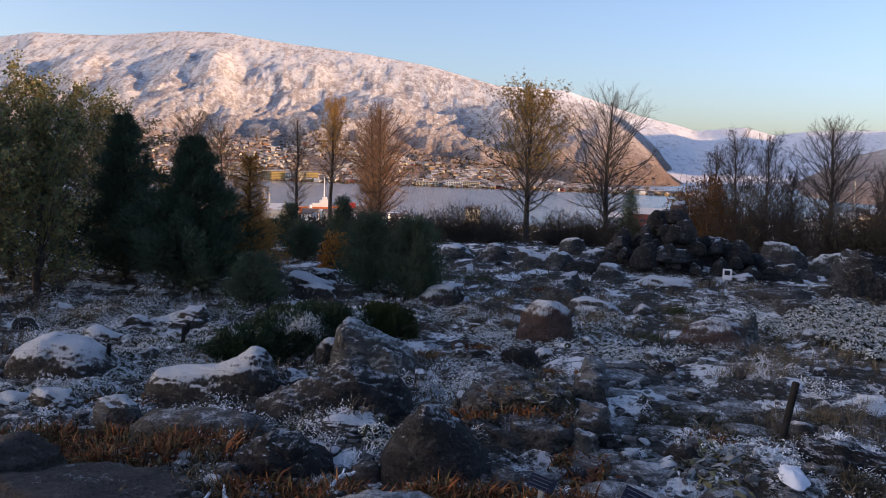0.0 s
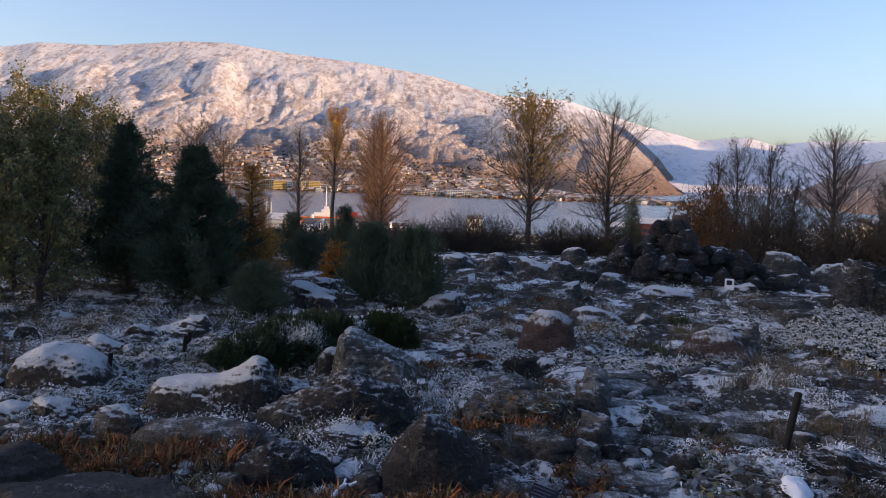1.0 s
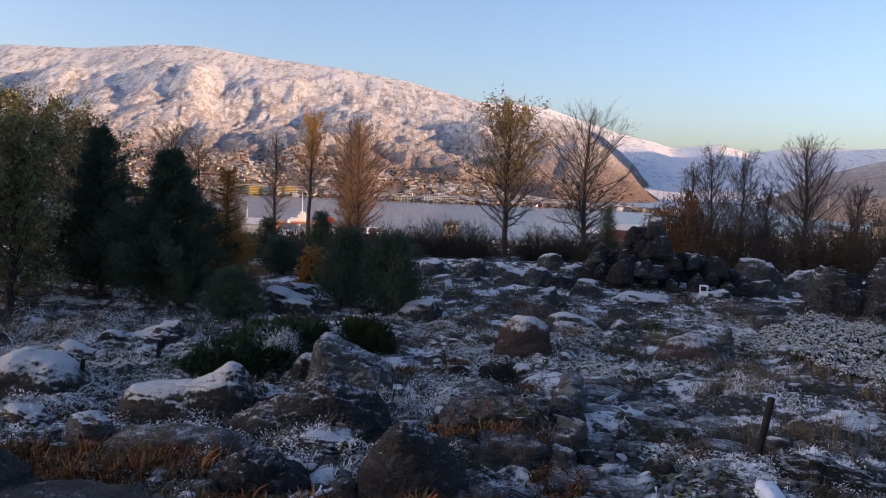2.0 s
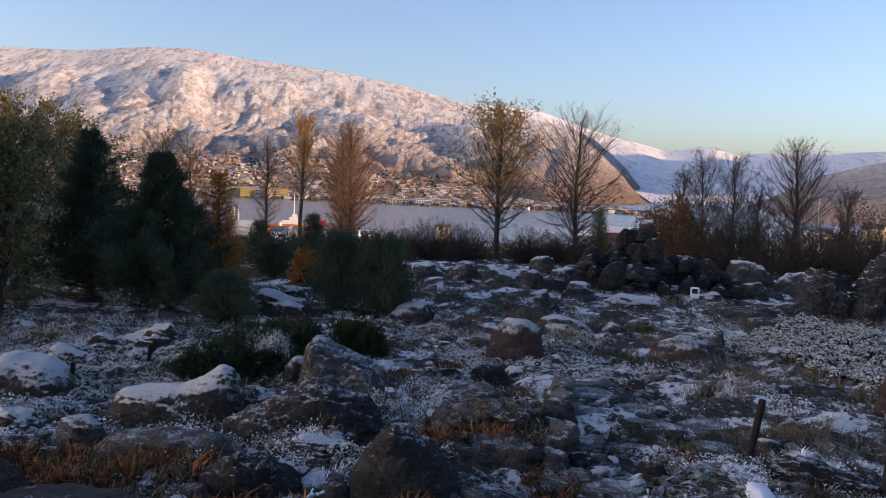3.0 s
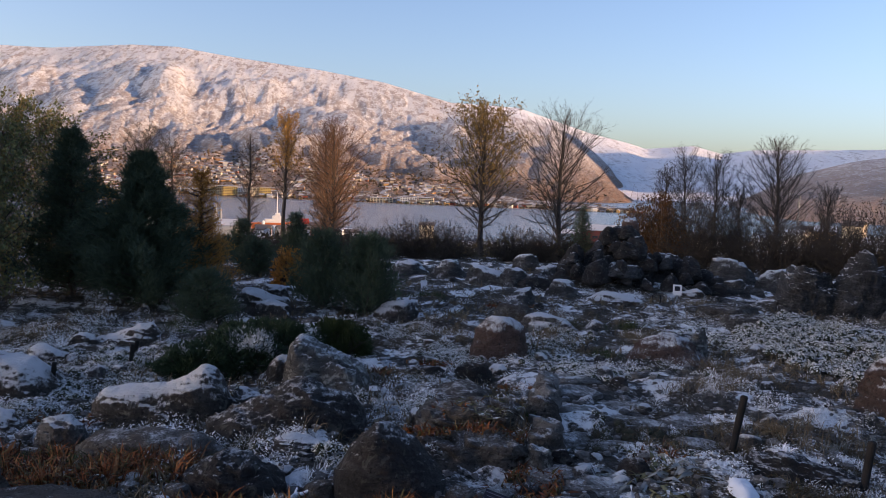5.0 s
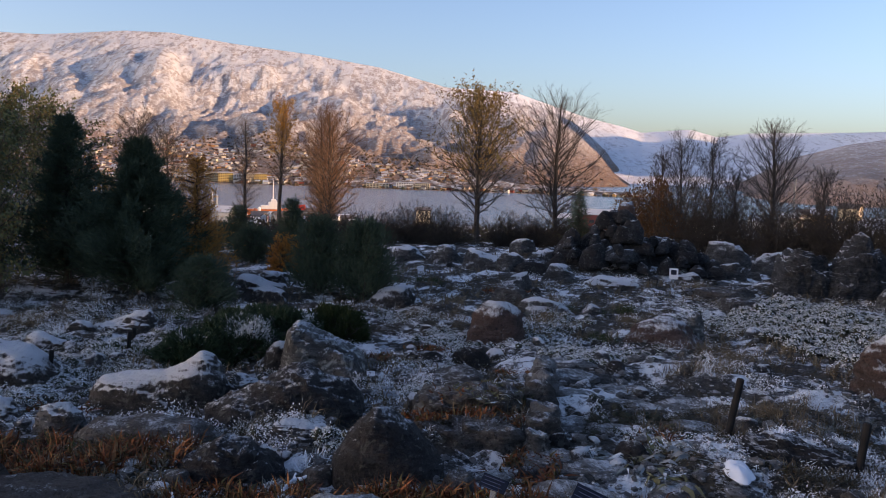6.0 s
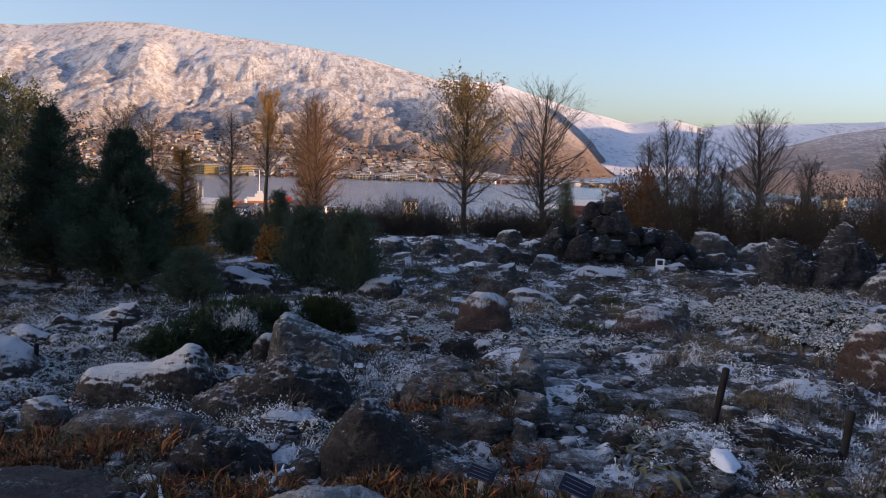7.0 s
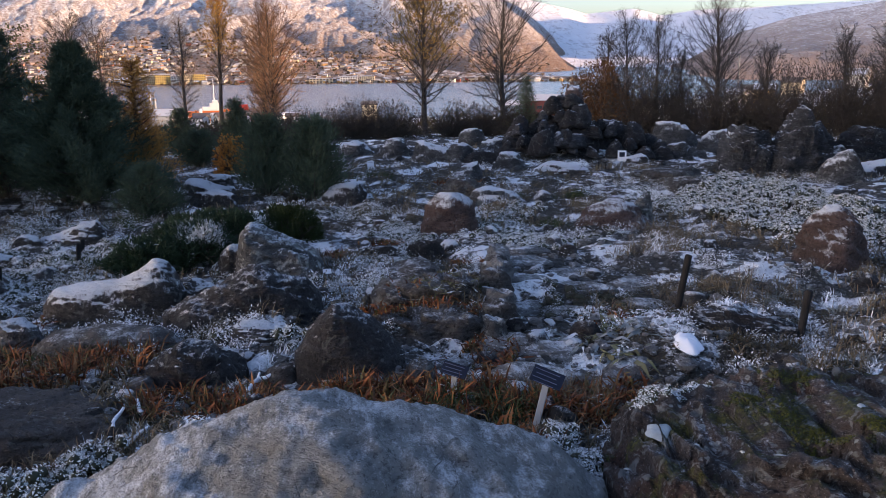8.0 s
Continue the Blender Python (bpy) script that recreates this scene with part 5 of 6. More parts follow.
boulder(4.05, 14.75, 0.30, 0.28, 0.44, 320, "brown", z=gz(4.05, 14.75) + 0.50, sink=0.1, cap=1.1, steep=0.1, soft=5.0)
# the tall torn mass of rock beyond the frosted carpet
outcrop(5.86, 11.85, 0.78, 0.6, [(0, 0.08), (0.10, 0.40), (0.3, 0.60), (0.6, 0.56), (0.88, 0.50), (1, 0.12)], 331, "pile", 0, 0.05, 0.45, label="dark squared block of torn rock beyond the carpet", step=0.3)
outcrop(6.60, 11.75, 1.05, 0.7, [(0, 0.24), (0.16, 0.42), (0.34, 0.62), (0.48, 0.90), (0.56, 0.92), (0.68, 0.62), (0.85, 0.42), (1, 0.1)], 333, "pile", 4, 0.055, 1.0, label="tall pointed dark rock with frost on its edges", step=0.3)
for i, (x0, y0, w0, d0, h0, k, lean) in enumerate(((7.15, 11.6, 0.6, 0.5, 0.34, "grey", 0.5), (7.3, 12.5, 0.9, 0.6, 0.55, "dark", 0.2), (8.2, 12.6, 1.2, 0.7, 0.5, "dark", -0.2))):
    boulder(x0, y0, w0, d0, h0, 335 + i, k, rough=0.10, cap=1.0, tilt=0.5, steep=0.3, level=5, peak=lean, turn=0)

# small stones all over the beds
rng = np.random.RandomState(29)
small_stones = {k: [mesh_data("stone", rock_shape(600 + i * 7 + j, 3, **FORM[k])[0] * [0.5, 0.42, 0.38], [ico(3)[1]], ROCK[k]) for i in range(4)] for j, k in enumerate(("grey", "dark", "snowy", "slab"))}
for i in range(230):
    y0 = 3.6 * (15 / 3.6) ** rng.uniform()
    x0 = y0 * rng.uniform(-0.6, 0.78)
    size = min(0.07 + rng.gamma(2.0, 0.05), 0.17 + 0.012 * y0)
    kind = ("grey", "dark", "dark", "slab", "grey", "snowy", "slab")[rng.randint(7)]
    if abs(x0 - 1.95) < 0.25 and abs(y0 - 4.45) < 0.3:
        continue
    ob = new("stone", small_stones[kind][i % 4])
    ob.matrix_world = pose(x0, y0, gz(x0, y0) + 0.02 * size, rng.uniform(-12, 12), rng.uniform(-12, 12), rng.uniform(0, 360)) @ Matrix.Scale(size, 4)
    tagged(ob, {"grey": "small grey stone bedded in frosty soil", "dark": "small dark stone bedded in soil", "snowy": "small stone with a cap of frost", "slab": "small flat brownish stone"}[kind], "stone", "small stones of the beds")

# flat stones of the path
for i, (x0, y0, w0, d0) in enumerate(((1.35, 6.6, 0.55, 0.35), (1.75, 6.35, 0.6, 0.4), (1.25, 6.05, 0.5, 0.4), (1.7, 5.85, 0.5, 0.35), (1.15, 5.55, 0.4, 0.35), (1.5, 5.35, 0.45, 0.3), (0.95, 4.85, 0.45, 0.3), (1.2, 4.6, 0.4, 0.3), (2.2, 6.0, 0.5, 0.35), (1.5, 7.1, 0.5, 0.3), (0.62, 4.55, 0.35, 0.25), (2.0, 5.5, 0.4, 0.3), (1.0, 4.22, 0.5, 0.3), (1.36, 4.12, 0.4, 0.28), (0.74, 4.32, 0.34, 0.24), (1.55, 4.35, 0.3, 0.22), (1.1, 3.95, 0.34, 0.22))):
    boulder(x0, y0, w0, d0, 0.035, 361 + i, "path", sink=0.6, soft=12.0, sides=14, rough=0.08)

# ---------------------------------------------------------------- plants of the rock garden
LITTER = plant_material("frosted_leaves", [(0.04, 0.036, 0.016), (0.08, 0.05, 0.025), (0.05, 0.055, 0.025), (0.10, 0.065, 0.03)], 0.68, most=0.95)
DRY = plant_material("dry_grass", [(0.12, 0.092, 0.06), (0.19, 0.15, 0.095), (0.08, 0.062, 0.04)], 0.45)
WITHERED = plant_material("withered_leaves", [(0.045, 0.020, 0.011), (0.16, 0.046, 0.018), (0.29, 0.095, 0.030), (0.08, 0.032, 0.015), (0.08, 0.070, 0.025), (0.33, 0.14, 0.05), (0.05, 0.023, 0.013), (0.20, 0.064, 0.022)], 0.12)
ROSETTE = plant_material("frosted_rosettes", [(0.03, 0.045, 0.025), (0.06, 0.075, 0.045), (0.13, 0.12, 0.07)], 1.0, even=True, most=0.74)
HEART = plant_material("cushion_heart", [(0.03, 0.035, 0.022), (0.05, 0.052, 0.034)])
HERB = plant_material("frosted_herb_leaves", [(0.05, 0.052, 0.036), (0.085, 0.08, 0.058), (0.06, 0.045, 0.03), (0.11, 0.11, 0.09)], 0.80, most=0.95)
STRAP = plant_material("limp_strap_leaves", [(0.10, 0.105, 0.05), (0.17, 0.165, 0.09), (0.08, 0.07, 0.03)], 0.35, most=0.8)
PALE_STRAP = plant_material("frosted_limp_leaves", [(0.20, 0.22, 0.22), (0.12, 0.13, 0.11), (0.27, 0.29, 0.30)], 0.5, most=0.6)
SILVER_EVEN = plant_material("frosted_cushion", [(0.30, 0.33, 0.31), (0.42, 0.45, 0.43), (0.22, 0.24, 0.21)], 0.8, even=True)
FROSTY = plant_material("frosted_grey_leaves", [(0.10, 0.12, 0.085), (0.16, 0.185, 0.145), (0.11, 0.09, 0.06), (0.20, 0.215, 0.18)], 1.1, even=True, most=0.92)
SILVER = plant_material("silver_frosted_leaves", [(0.16, 0.17, 0.15), (0.26, 0.27, 0.25), (0.10, 0.10, 0.08)], 0.75)


def wedge(rng, n, y0, y1, left=-0.62, right=0.80):
    """Random places in the garden, nearer ones as dense on the ground as far ones are thin."""
    y = y0 * (y1 / y0) ** rng.uniform(size=n)
    return y * rng.uniform(left, right, n), y


def bare_path(x, y):
    return (np.abs(x - (1.35 + 0.12 * (y - 6))) < 0.38) & (y > 4.4) & (y < 7.4)


def carpet(name, x, y, leaves_each, size, rise, mat, label, category, rng, slim=0.5, height=0.02, spread=0.02):
    """One joined layer of small leafy tufts on the ground."""
    n = len(x)
    p = np.stack([x, y, ground_z(x, y)], 1)
    p = np.repeat(p, leaves_each, 0) + rng.normal(0, 1, (n * leaves_each, 3)) * [spread, spread, height * 0.5] + [0, 0, height * 0.6]
    a = rng.uniform(0, 6.28, len(p))
    e = rng.normal(rise, 0.35, len(p))
    d = np.stack([np.cos(a) * np.cos(e), np.sin(a) * np.cos(e), np.sin(e)], 1)
    up = np.stack([-np.cos(a) * np.sin(e), -np.sin(a) * np.sin(e), np.cos(e)], 1) + rng.normal(0, 0.25, p.shape)
    ln = size * rng.uniform(0.6, 1.5, len(p))
    v, f3 = leaves(p, d, up, ln, ln * slim, 0.3)
    return tagged(part(name, mesh_data(name, v, [f3], mat, False)), label, category, kind="stuff")


def pick(x, y, keep):
    return x[keep], y[keep]


rng = np.random.RandomState(23)
x, y = wedge(rng, 44000, 3.3, 17)
x, y = pick(x, y, (vnoise(x * 0.9, y * 0.9, 0, 31) + 0.5 * vnoise(x * 3, y * 3, 0, 32) > -0.25) & ~bare_path(x, y) & ~((((x - 1.35) / 0.65) ** 2 + ((y - 4.15) / 0.6) ** 2 < 1) & (rng.uniform(size=len(x)) < 0.75)))
carpet("ground_cover", x, y, 6, 0.017, 0.4, LITTER, "low frosted mat of dead leaves and small plants", "ground cover", rng)
x, y = wedge(rng, 9000, 3.2, 17)
x, y = pick(x, y, (vnoise(x * 0.7, y * 0.7, 0, 41) > 0.0) & ~bare_path(x, y))
n = len(x) * 5
p = np.repeat(np.stack([x, y, ground_z(x, y)], 1), 5, 0) + rng.normal(0, 0.015, (n, 3)) * [1, 1, 0]
v, q4, t3 = blades(p, rng.normal(0, 0.5, (n, 3)) * [1, 1, 0] + [0, 0, 1.0], rng.uniform(0.05, 0.14, n), 0.004 + 0.0006 * p[:, 1], rng.uniform(0.1, 1.2, n))
tagged(part("dry_grass", mesh_data("dry_grass", v, [q4, t3], DRY, False)), "thin dry brown grass with frost on it", "grass", kind="stuff")
def tuft_field(name, p0, r, k, size, mat, label, category, rng, slim=0.5, kind="stuff"):
    """Little domes of small leaves, packed side by side, as one mesh."""
    n = len(p0)
    u = unit(rng.normal(size=(n * k, 3)))
    u[:, 2] = np.abs(u[:, 2])
    rad = np.repeat(r * rng.uniform(0.6, 1.35, n), k)
    p = np.repeat(p0, k, 0) + u * (rad * rng.uniform(0.75, 1.05, n * k))[:, None] * [1, 1, 0.85]
    d = unit(np.cross(u, rng.normal(size=u.shape))) + u * rng.uniform(0.1, 0.8, (n * k, 1))
    v, f3 = leaves(p, d, u + rng.normal(0, 0.2, u.shape), size * rng.uniform(0.6, 1.4, n * k), size * slim, 0.4)
    v0, f0 = ico(1)
    core = p0[:, None] + v0[None] * rng.uniform(0.8, 1.05, (n, len(v0), 1)) * (rad[::k] * 0.84)[:, None, None] * [1, 1, 0.85]
    ob = tagged(part(name, mesh_data(name, v, [f3], mat, False)), label, category, kind=kind)
    heart = part("cushion_heart", mesh_data("cushion_heart", core.reshape(-1, 3), [(f0[None] + (np.arange(n) * len(v0))[:, None, None]).reshape(-1, 3)], HEART), ob)
    tagged(heart, kind="stuff")
    return ob


# dense frosted patches: centre, half widths, tufts
for i, (cx, cy, rx, ry, n, m) in enumerate(((-2.25, 6.95, 0.85, 0.75, 620, FROSTY), (-1.75, 8.2, 0.7, 0.5, 160, FROSTY), (-3.3, 9.0, 0.9, 0.7, 170, FROSTY), (1.9, 7.7, 0.8, 0.55, 120, FROSTY), (-1.6, 6.5, 0.5, 0.25, 110, FROSTY), (0.35, 6.9, 0.4, 0.3, 70, FROSTY), (1.25, 8.6, 0.5, 0.5, 100, FROSTY), (-1.0, 5.0, 0.3, 0.2, 50, FROSTY), (-2.6, 5.9, 0.4, 0.3, 90, FROSTY), (1.75, 5.5, 0.45, 0.35, 70, HERB), (0.6, 8.0, 0.35, 0.4, 60, SILVER_EVEN), (3.6, 9.3, 0.4, 0.5, 70, SILVER_EVEN), (2.7, 3.9, 0.4, 0.35, 110, HERB), (0.15, 9.3, 0.4, 0.5, 60, FROSTY), (-0.9, 6.95, 0.2, 0.15, 40, SILVER_EVEN), (0.28, 5.45, 0.35, 0.15, 60, SILVER_EVEN), (-2.9, 7.9, 0.7, 0.3, 150, FROSTY), (0.5, 8.2, 0.25, 0.5, 130, FROSTY), (1.75, 9.3, 0.4, 0.8, 150, FROSTY), (1.75, 7.6, 0.35, 0.5, 150, FROSTY), (1.7, 5.5, 0.4, 0.3, 150, HERB), (0.12, 6.1, 0.32, 0.2, 130, SILVER_EVEN), (-0.9, 12.0, 0.4, 1.3, 120, FROSTY), (3.85, 9.8, 0.4, 0.7, 140, FROSTY), (0.2, 9.3, 0.25, 0.4, 90, FROSTY), (-2.75, 5.65, 0.3, 0.2, 90, FROSTY), (-3.5, 8.6, 0.6, 0.45, 170, FROSTY), (-0.95, 7.4, 0.2, 0.3, 90, FROSTY))):
    a, r = rng.uniform(0, 6.28, n), np.sqrt(rng.uniform(size=n)) * (1 + 0.25 * rng.normal(size=n))
    x, y = cx + rx * r * np.cos(a), cy + ry * r * np.sin(a)
    tuft_field("frosted_plants", np.stack([x, y, ground_z(x, y)], 1), 0.040, 60, 0.0125, m, "thick frosted patch of small cushion-shaped rock plants", "rock plants", rng)
# low frosted herbs over the middle of the beds, in drifts
x, y = wedge(rng, 34000, 4.2, 13.5, -0.5, 0.62)
drift = vnoise(x * 0.75, y * 0.75, 0, 61) + 0.6 * vnoise(x * 2.4, y * 2.4, 0, 62) + 0.3 * vnoise(x * 7, y * 7, 0, 63)
x, y = pick(x, y, (drift > 0.22) & ~bare_path(x, y))
carpet("frosted_herbs", x, y, 8, 0.016, 0.7, HERB, "drifts of low grey herbs furred with frost", "ground cover", rng, 0.45, 0.045, 0.025)
# rosettes of the frosted carpet
gx0, gy0 = np.meshgrid(np.arange(3.2, 7.6, 0.105), np.arange(6.6, 11.4, 0.115))
x, y = gx0.ravel() + rng.normal(0, 0.025, gx0.size), gy0.ravel() + rng.normal(0, 0.025, gx0.size)
x, y = pick(x, y, (((x - 4.85 - 0.12 * (y - 9)) / 0.98) ** 2 + ((y - 9.0) / 2.1) ** 2 + 0.3 * vnoise(x * 2, y * 2, 0, 51) < 1) & (rng.uniform(size=x.size) < 0.92))
tuft_field("rosette_carpet", np.stack([x, y, ground_z(x, y) + rng.uniform(0.015, 0.05, len(x))], 1), 0.052, 60, 0.021, ROSETTE, "dense carpet of frosted grey-green leaf rosettes", "ground cover", rng, 0.75)
# gravel and small stones
n = 9000
x, y = wedge(rng, n, 3.0, 16)
v0, f0 = ico(1)
size = rng.gamma(2.0, 0.008, n) + 0.006
v = np.stack([x, y, ground_z(x, y) + size * 0.2], 1)[:, None] + v0[None] * rng.uniform(0.65, 1.2, (n, len(v0), 1)) * np.stack([size, size * 0.9, size * 0.6], 1)[:, None]
tagged(part("gravel", mesh_data("gravel", v.reshape(-1, 3), [(f0[None] + (np.arange(n) * len(v0))[:, None, None]).reshape(-1, 3)], ROCK["path"], False)), "grey gravel and small stones on the soil", "gravel", kind="stuff")


def leaf_clump(seed, count, length, width, droop, mat, spread=0.05, low=0.2, high=1.45):
    rng = np.random.RandomState(seed)
    a = rng.uniform(0, 6.28, count)
    e = rng.uniform(low, high, count)
    d = np.stack([np.cos(a) * np.cos(e), np.sin(a) * np.cos(e), np.sin(e)], 1)
    p = np.stack([rng.normal(0, spread, count), rng.normal(0, spread, count), np.zeros(count)], 1)
    v, q4, t3 = blades(p, d, length * rng.uniform(0.55, 1.15, count), width * rng.uniform(0.6, 1.3, count), droop * rng.uniform(0.3, 1.5, count))
    return mesh_data("leaf_clump", v, [q4, t3], mat, False)


def clumps(name, meshes, places, label, category, group, scale=1.0, lift=0.0):
    for i, (x, y) in enumerate(places):
        ob = new(name, meshes[i % len(meshes)])
        s = scale * (0.75 + 0.5 * ((i * 0.618) % 1))
        ob.matrix_world = pose(x, y, gz(x, y) - 0.01 + lift, 0, 0, (i * 137.5) % 360) @ Matrix.Scale(s, 4)
        tagged(ob, label, category, group)


def patch(rng, cx, cy, rx, ry, n, turn=0.0):
    a, r = rng.uniform(0, 6.28, n), np.sqrt(rng.uniform(size=n))
    u, w = rx * r * np.cos(a), ry * r * np.sin(a)
    c, s = math.cos(turn), math.sin(turn)
    return list(zip(cx + u * c - w * s, cy + u * s + w * c))


rusty = [leaf_clump(400 + i, 50, 0.15, 0.0135, 0.7, WITHERED, 0.05, 0.35) for i in range(6)]
spots = patch(rng, -1.85, 4.75, 0.85, 0.36, 110) + patch(rng, -0.72, 4.1, 0.35, 0.2, 20) + patch(rng, 0.25, 3.85, 0.62, 0.26, 62) + patch(rng, 1.1, 3.85, 0.35, 0.2, 26) + patch(rng, 0.72, 3.35, 0.2, 0.2, 12)
clumps("withered_plant", rusty, spots, "clump of orange-brown withered leaves", "withered plant", "withered clumps in front", 0.85)
small = [leaf_clump(420 + i, 40, 0.10, 0.013, 0.9, WITHERED, 0.03) for i in range(4)]
spots = patch(rng, -0.05, 7.05, 0.16, 0.22, 12) + patch(rng, -0.7, 6.25, 0.16, 0.08, 5) + patch(rng, 0.33, 7.65, 0.2, 0.1, 7) + patch(rng, 1.05, 6.75, 0.15, 0.15, 7) + patch(rng, 1.25, 3.85, 0.42, 0.3, 34) + patch(rng, 0.75, 5.3, 0.2, 0.2, 9) + patch(rng, 0.85, 4.6, 0.25, 0.3, 12) + patch(rng, -2.3, 5.7, 0.3, 0.2, 7) + patch(rng, 0.62, 5.25, 0.25, 0.12, 9) + patch(rng, 1.9, 10.9, 0.3, 0.3, 6) + patch(rng, 1.3, 11.1, 0.2, 0.2, 5) + patch(rng, 1.75, 5.3, 0.25, 0.2, 5)
clumps("withered_plant", small, spots, "small tuft of rust-coloured withered leaves between stones", "withered plant", "small withered tufts")
limp = [leaf_clump(440 + i, 24, 0.22, 0.024, 1.3, STRAP if i == 0 else PALE_STRAP, 0.06, 0.02, 0.5) for i in range(3)]
ledge_limp = [leaf_clump(450 + i, 20, 0.17, 0.014, 1.2, STRAP, 0.06, 0.02, 0.6) for i in range(3)]
clumps("limp_plant", limp, [(1.48, 4.75), (1.62, 4.62), (1.35, 4.85), (1.55, 4.5), (1.75, 4.7), (1.4, 4.6), (1.66, 4.85)], "limp frosted strap leaves collapsed on the ground", "plant", "limp strap-leaved plants")
clumps("withered_plant", small, patch(rng, 0.55, 5.55, 0.28, 0.12, 10) + patch(rng, 0.35, 5.15, 0.3, 0.08, 6), "small tuft of rust-coloured withered leaves on a rock ledge", "withered plant", "small withered tufts", 0.9, 0.10)
clumps("limp_plant", ledge_limp, [(0.78, 5.55), (0.62, 5.6), (0.72, 5.4), (0.66, 5.35), (0.5, 5.5), (0.75, 5.68)], "limp frosted strap leaves collapsed over a rock ledge", "plant", "limp strap-leaved plants", 0.8, 0.13)
green = [leaf_clump(460 + i, 60, 0.14, 0.006, 0.8, GREEN, 0.04) for i in range(3)]
clumps("green_tuft", green, patch(rng, 0.55, 3.75, 0.4, 0.15, 16) + patch(rng, -1.9, 4.75, 0.8, 0.3, 12) + patch(rng, 0.75, 5.75, 0.2, 0.2, 5) + patch(rng, -2.2, 9.2, 0.4, 0.3, 7) + patch(rng, 2.3, 9.7, 0.6, 0.4, 6) + patch(rng, 0.4, 11.8, 0.4, 0.4, 8) + patch(rng, 2.2, 8.6, 0.3, 0.2, 4) + patch(rng, -2.3, 7.2, 0.3, 0.2, 4), "tuft of dull green narrow leaves with frost", "plant", "green tufts")
grey = [leaf_clump(480 + i, 90, 0.16, 0.004, 0.7, DRY, 0.06) for i in range(3)]
clumps("dry_tuft", grey, patch(rng, 2.6, 6.9, 0.35, 0.3, 10) + patch(rng, 3.4, 7.6, 0.6, 0.5, 14) + patch(rng, 3.0, 9.4, 0.5, 0.5, 10) + patch(rng, 2.2, 10.2, 0.7, 0.4, 8) + patch(rng, 0.5, 9.0, 0.3, 0.5, 6) + patch(rng, -3.6, 8.6, 0.8, 0.4, 14) + patch(rng, 1.3, 9.2, 0.5, 0.4, 7) + patch(rng, 4.2, 12.3, 0.5, 0.3, 8) + patch(rng, 1.2, 3.9, 0.4, 0.35, 12) + patch(rng, 2.6, 5.6, 0.6, 0.4, 14) + patch(rng, 0.7, 5.5, 0.25, 0.25, 8), "tuft of thin grey-brown dead stalks", "dry tuft", "dry tufts")
pale = [leaf_clump(500 + i, 70, 0.075, 0.007, 0.6, SILVER, 0.028) for i in range(3)]
clumps("frosted_tuft", pale, patch(rng, 0.72, 2.95, 0.12, 0.35, 18, 0.3) + patch(rng, -1.05, 3.75, 0.06, 0.25, 7, -0.5) + patch(rng, 1.2, 3.35, 0.2, 0.1, 8) + patch(rng, -1.15, 2.75, 0.3, 0.15, 14) + patch(rng, -0.5, 4.25, 0.12, 0.2, 6) + patch(rng, 3.0, 5.35, 0.7, 0.45, 22) + patch(rng, 2.75, 4.0, 0.35, 0.25, 16) + patch(rng, -0.35, 4.75, 0.25, 0.15, 10) + patch(rng, 0.1, 5.0, 0.2, 0.1, 6), "tuft of silvery leaves thick with frost beside a boulder", "frosted plant", "silver frosted tufts")


# ---------------------------------------------------------------- growths on the mossy boulder
MOSS = plant_material("yellow_green_moss", [(0.05, 0.055, 0.008), (0.085, 0.09, 0.014), (0.035, 0.04, 0.008)])
CRUST = paint("white_lichen_crust", (0.46, 0.47, 0.44), 0.9, 0.0, 0.3, 40.0)
SNOW_MAT = paint("old_snow", (0.74, 0.76, 0.79), 0.8, 0.0, 0.08, 20.0)


def blob(name, place, normal, w, d, h, seed, mat, label, category):
    """A thin uneven cushion that clings to a stone's face."""
    rng = np.random.RandomState(seed)
    n, m = 24, 6
    ang = np.arange(n) / n * 2 * np.pi
    edge = 1 + 0.22 * vnoise(np.cos(ang) * 1.8 + seed, np.sin(ang) * 1.8, 0, 3)
    rings = [np.array([[0, 0, h]])]
    for k in range(1, m + 1):
        f = k / m
        rings.append(np.stack([np.cos(ang) * w / 2 * f * edge, np.sin(ang) * d / 2 * f * edge, h * (1 - f ** 3) - 0.02 * f ** 3 + rng.normal(0, h * 0.15, n) * (1 - f)], 1))
    v = np.concatenate(rings)
    tri = [(0, 1 + i, 1 + (i + 1) % n) for i in range(n)]
    quad = [(1 + k * n + i, 1 + (k + 1) * n + i, 1 + (k + 1) * n + (i + 1) % n, 1 + k * n + (i + 1) % n) for k in range(m - 1) for i in range(n)]
    ob = part(name, mesh_data(name, v, [np.array(tri), np.array(quad)], mat))
    ob.matrix_world = Matrix.Translation(place) @ Vector(normal).to_track_quat("Z", "Y").to_matrix().to_4x4()
    return tagged(ob, label, category)


tree = BVHTree.FromPolygons([mossy.matrix_world @ v.co for v in mossy.data.vertices], [tuple(q.vertices) for q in mossy.data.polygons])


def on_stone(x, y):
    """The place and normal of the mossy boulder's surface over x, y."""
    hit, normal, _, _ = tree.ray_cast(Vector((x, y, 3.0)), Vector((0, 0, -1)))
    return (hit, normal) if hit else (Vector((x, y, gz(x, y))), Vector((0, 0, 1)))


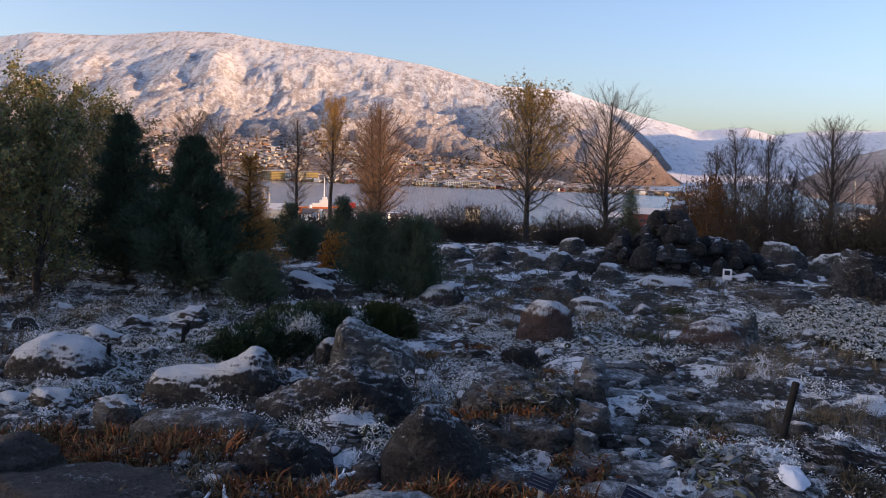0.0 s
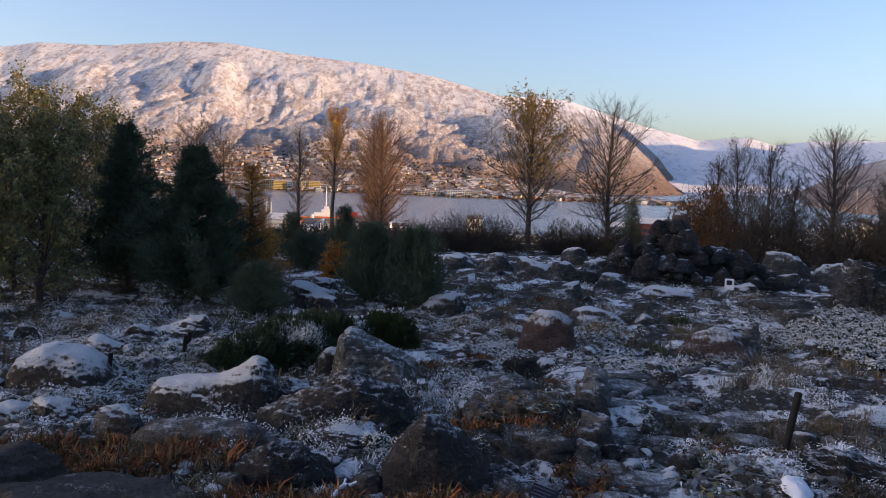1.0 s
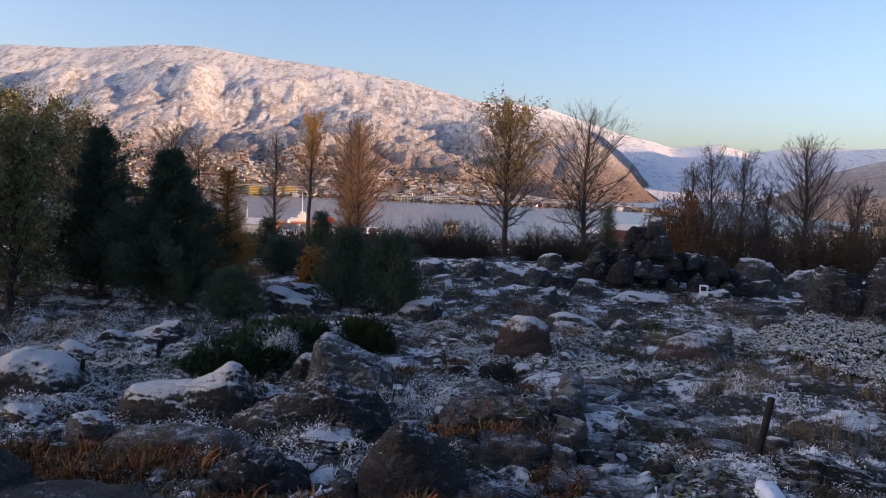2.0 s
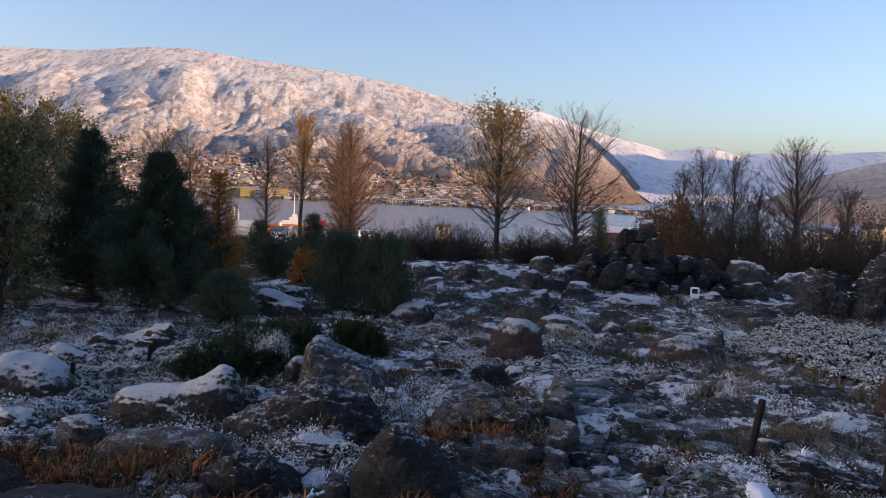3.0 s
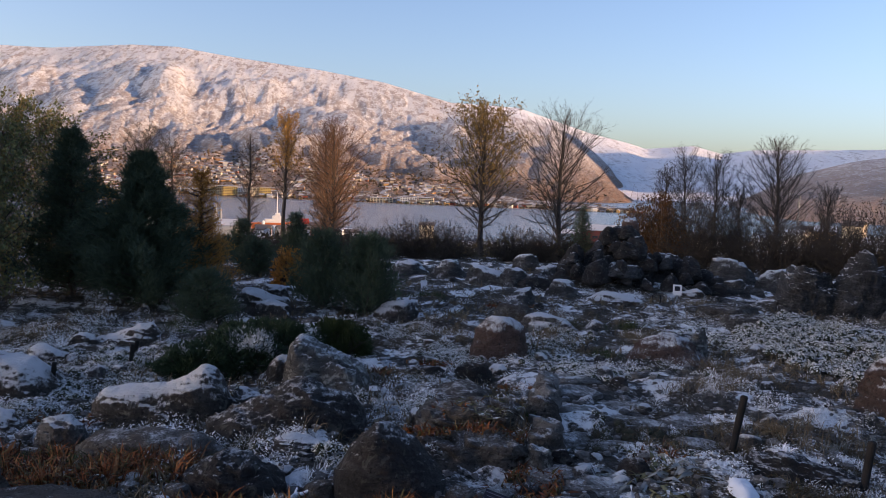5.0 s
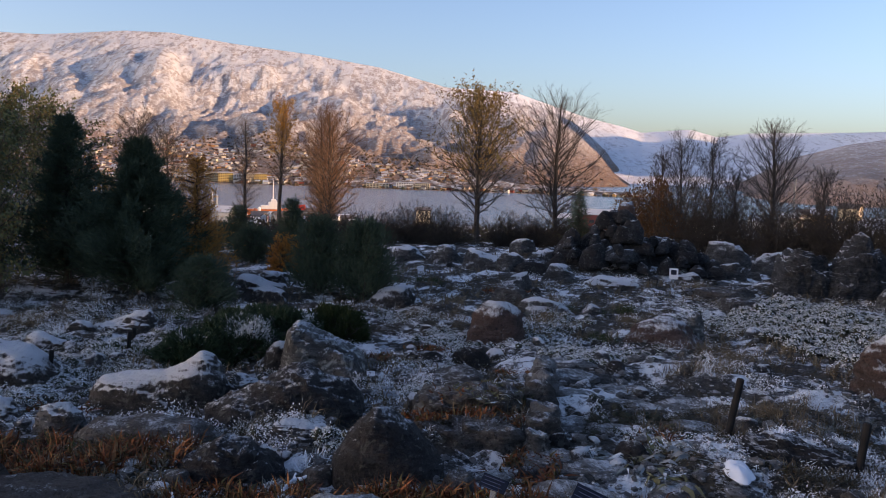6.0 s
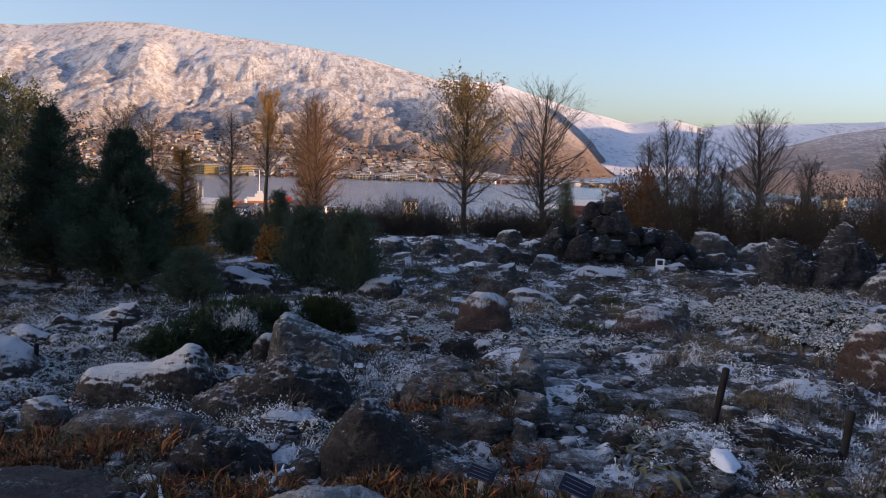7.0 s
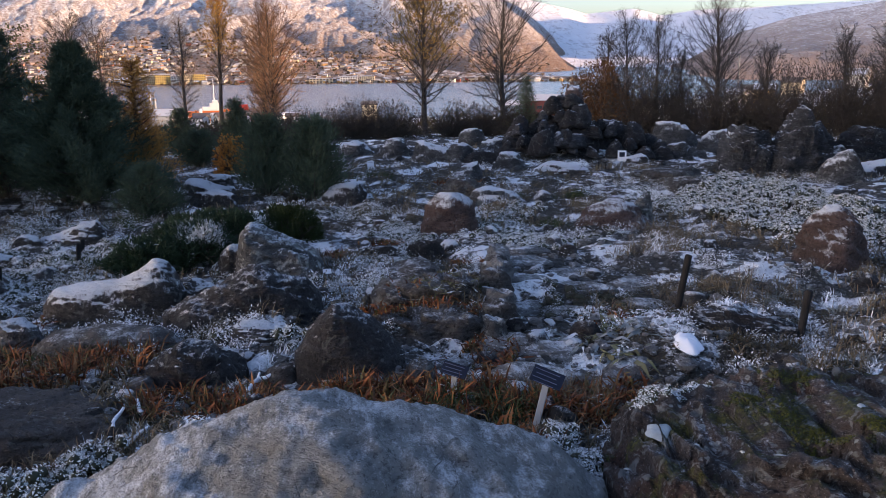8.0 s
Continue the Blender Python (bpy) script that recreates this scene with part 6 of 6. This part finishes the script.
for i, (x0, y0, w, d) in enumerate(((1.20, 2.97, 0.15, 0.10), (1.02, 2.84, 0.05, 0.05), (1.27, 2.80, 0.06, 0.04), (1.42, 2.84, 0.035, 0.03), (1.58, 2.78, 0.04, 0.03), (1.50, 2.60, 0.08, 0.04), (1.90, 2.78, 0.07, 0.05), (1.38, 2.66, 0.03, 0.02), (1.66, 2.9, 0.03, 0.03))):
    p0, n0 = on_stone(x0, y0)
    n0 = (n0 + Vector((0, -0.5, 2.2))).normalized()
    blob("lichen_patch", p0, n0, w, d, 0.003, 700 + i, CRUST, "pale crust of lichen on the dark boulder", "lichen")
mrng = np.random.RandomState(67)
for i, (x0, y0, w, d, n) in enumerate(((1.58, 3.0, 0.13, 0.07, 110), (1.63, 2.85, 0.10, 0.07, 100), (1.66, 2.70, 0.09, 0.08, 110), (1.74, 2.58, 0.12, 0.06, 120), (1.83, 3.15, 0.14, 0.06, 110), (0.99, 3.05, 0.05, 0.05, 60), (1.86, 2.62, 0.1, 0.05, 90))):
    a, r = mrng.uniform(0, 6.28, n), np.sqrt(mrng.uniform(size=n)) * (1 + 0.3 * mrng.normal(size=n))
    spots = np.array([on_stone(x0 + w * rr * math.cos(aa), y0 + d * rr * math.sin(aa))[0][:] for aa, rr in zip(a, r)])
    tuft_field("moss_cushion", spots, 0.011, 22, 0.006, MOSS, "yellow-green moss cushion on the dark boulder", "moss", mrng, kind="")
for i, (x0, y0, w, d, n) in enumerate(((1.28, 3.22, 0.11, 0.06, 70), (1.45, 3.28, 0.10, 0.03, 40))):
    a, r = mrng.uniform(0, 6.28, n), np.sqrt(mrng.uniform(size=n))
    spots = np.array([on_stone(x0 + w * rr * math.cos(aa), y0 + d * rr * math.sin(aa))[0][:] for aa, rr in zip(a, r)])
    tuft_field("frosted_moss", spots, 0.018, 26, 0.010, SILVER_EVEN, "frosted white moss on the back of the dark boulder", "moss", mrng, kind="")

# thick silvery cushion plant between the two big stones, and frosted sticks beside the slab
rng = np.random.RandomState(61)
for cx, cy, rx, ry, n in ((0.90, 3.18, 0.085, 0.30, 150), (-1.38, 3.28, 0.30, 0.16, 60), (-1.12, 3.50, 0.14, 0.10, 40), (1.42, 3.62, 0.14, 0.06, 40), (-0.30, 4.85, 0.16, 0.10, 30)):
    a, r = rng.uniform(0, 6.28, n), np.sqrt(rng.uniform(size=n))
    x, y = cx + rx * r * np.cos(a), cy + ry * r * np.sin(a)
    tuft_field("silver_cushion", np.stack([x, y, ground_z(x, y) + rng.uniform(0, 0.10, n)], 1), 0.032, 40, 0.014, SILVER_EVEN, "silvery cushion plant thick with frost beside a boulder", "cushion plant", rng, 0.45)
for i, (x0, y0, a0, ln) in enumerate(((-1.02, 3.62, 60, 0.20), (-0.95, 3.58, 20, 0.17), (-1.10, 3.80, 75, 0.22), (-1.0, 3.95, 110, 0.15), (-0.52, 4.15, 70, 0.22), (-0.50, 4.3, 40, 0.14))):
    segs, q = [], np.array([0.0, 0, 0.03])
    for k in range(5):
        e1 = q + np.array([ln / 5, rng.normal(0, 0.012), rng.normal(0.004, 0.01)])
        segs.append((q, e1, 0.013 - 0.0015 * k, 0.0115 - 0.0015 * k))
        q = e1
    st = new("frosted_stick", seg_mesh("frosted_stick", segs, 7, SNOW_MAT))
    st.matrix_world = pose(x0, y0, gz(x0, y0), 0, 0, a0)
    tagged(st, "dead stick coated white with frost on the ground", "stick")
blob("snow_patch", (1.93, 4.47, gz(1.93, 4.47) + 0.03), (0, -0.1, 1), 0.17, 0.27, 0.025, 731, SNOW_MAT, "flat oval patch of old snow on the soil", "snow")
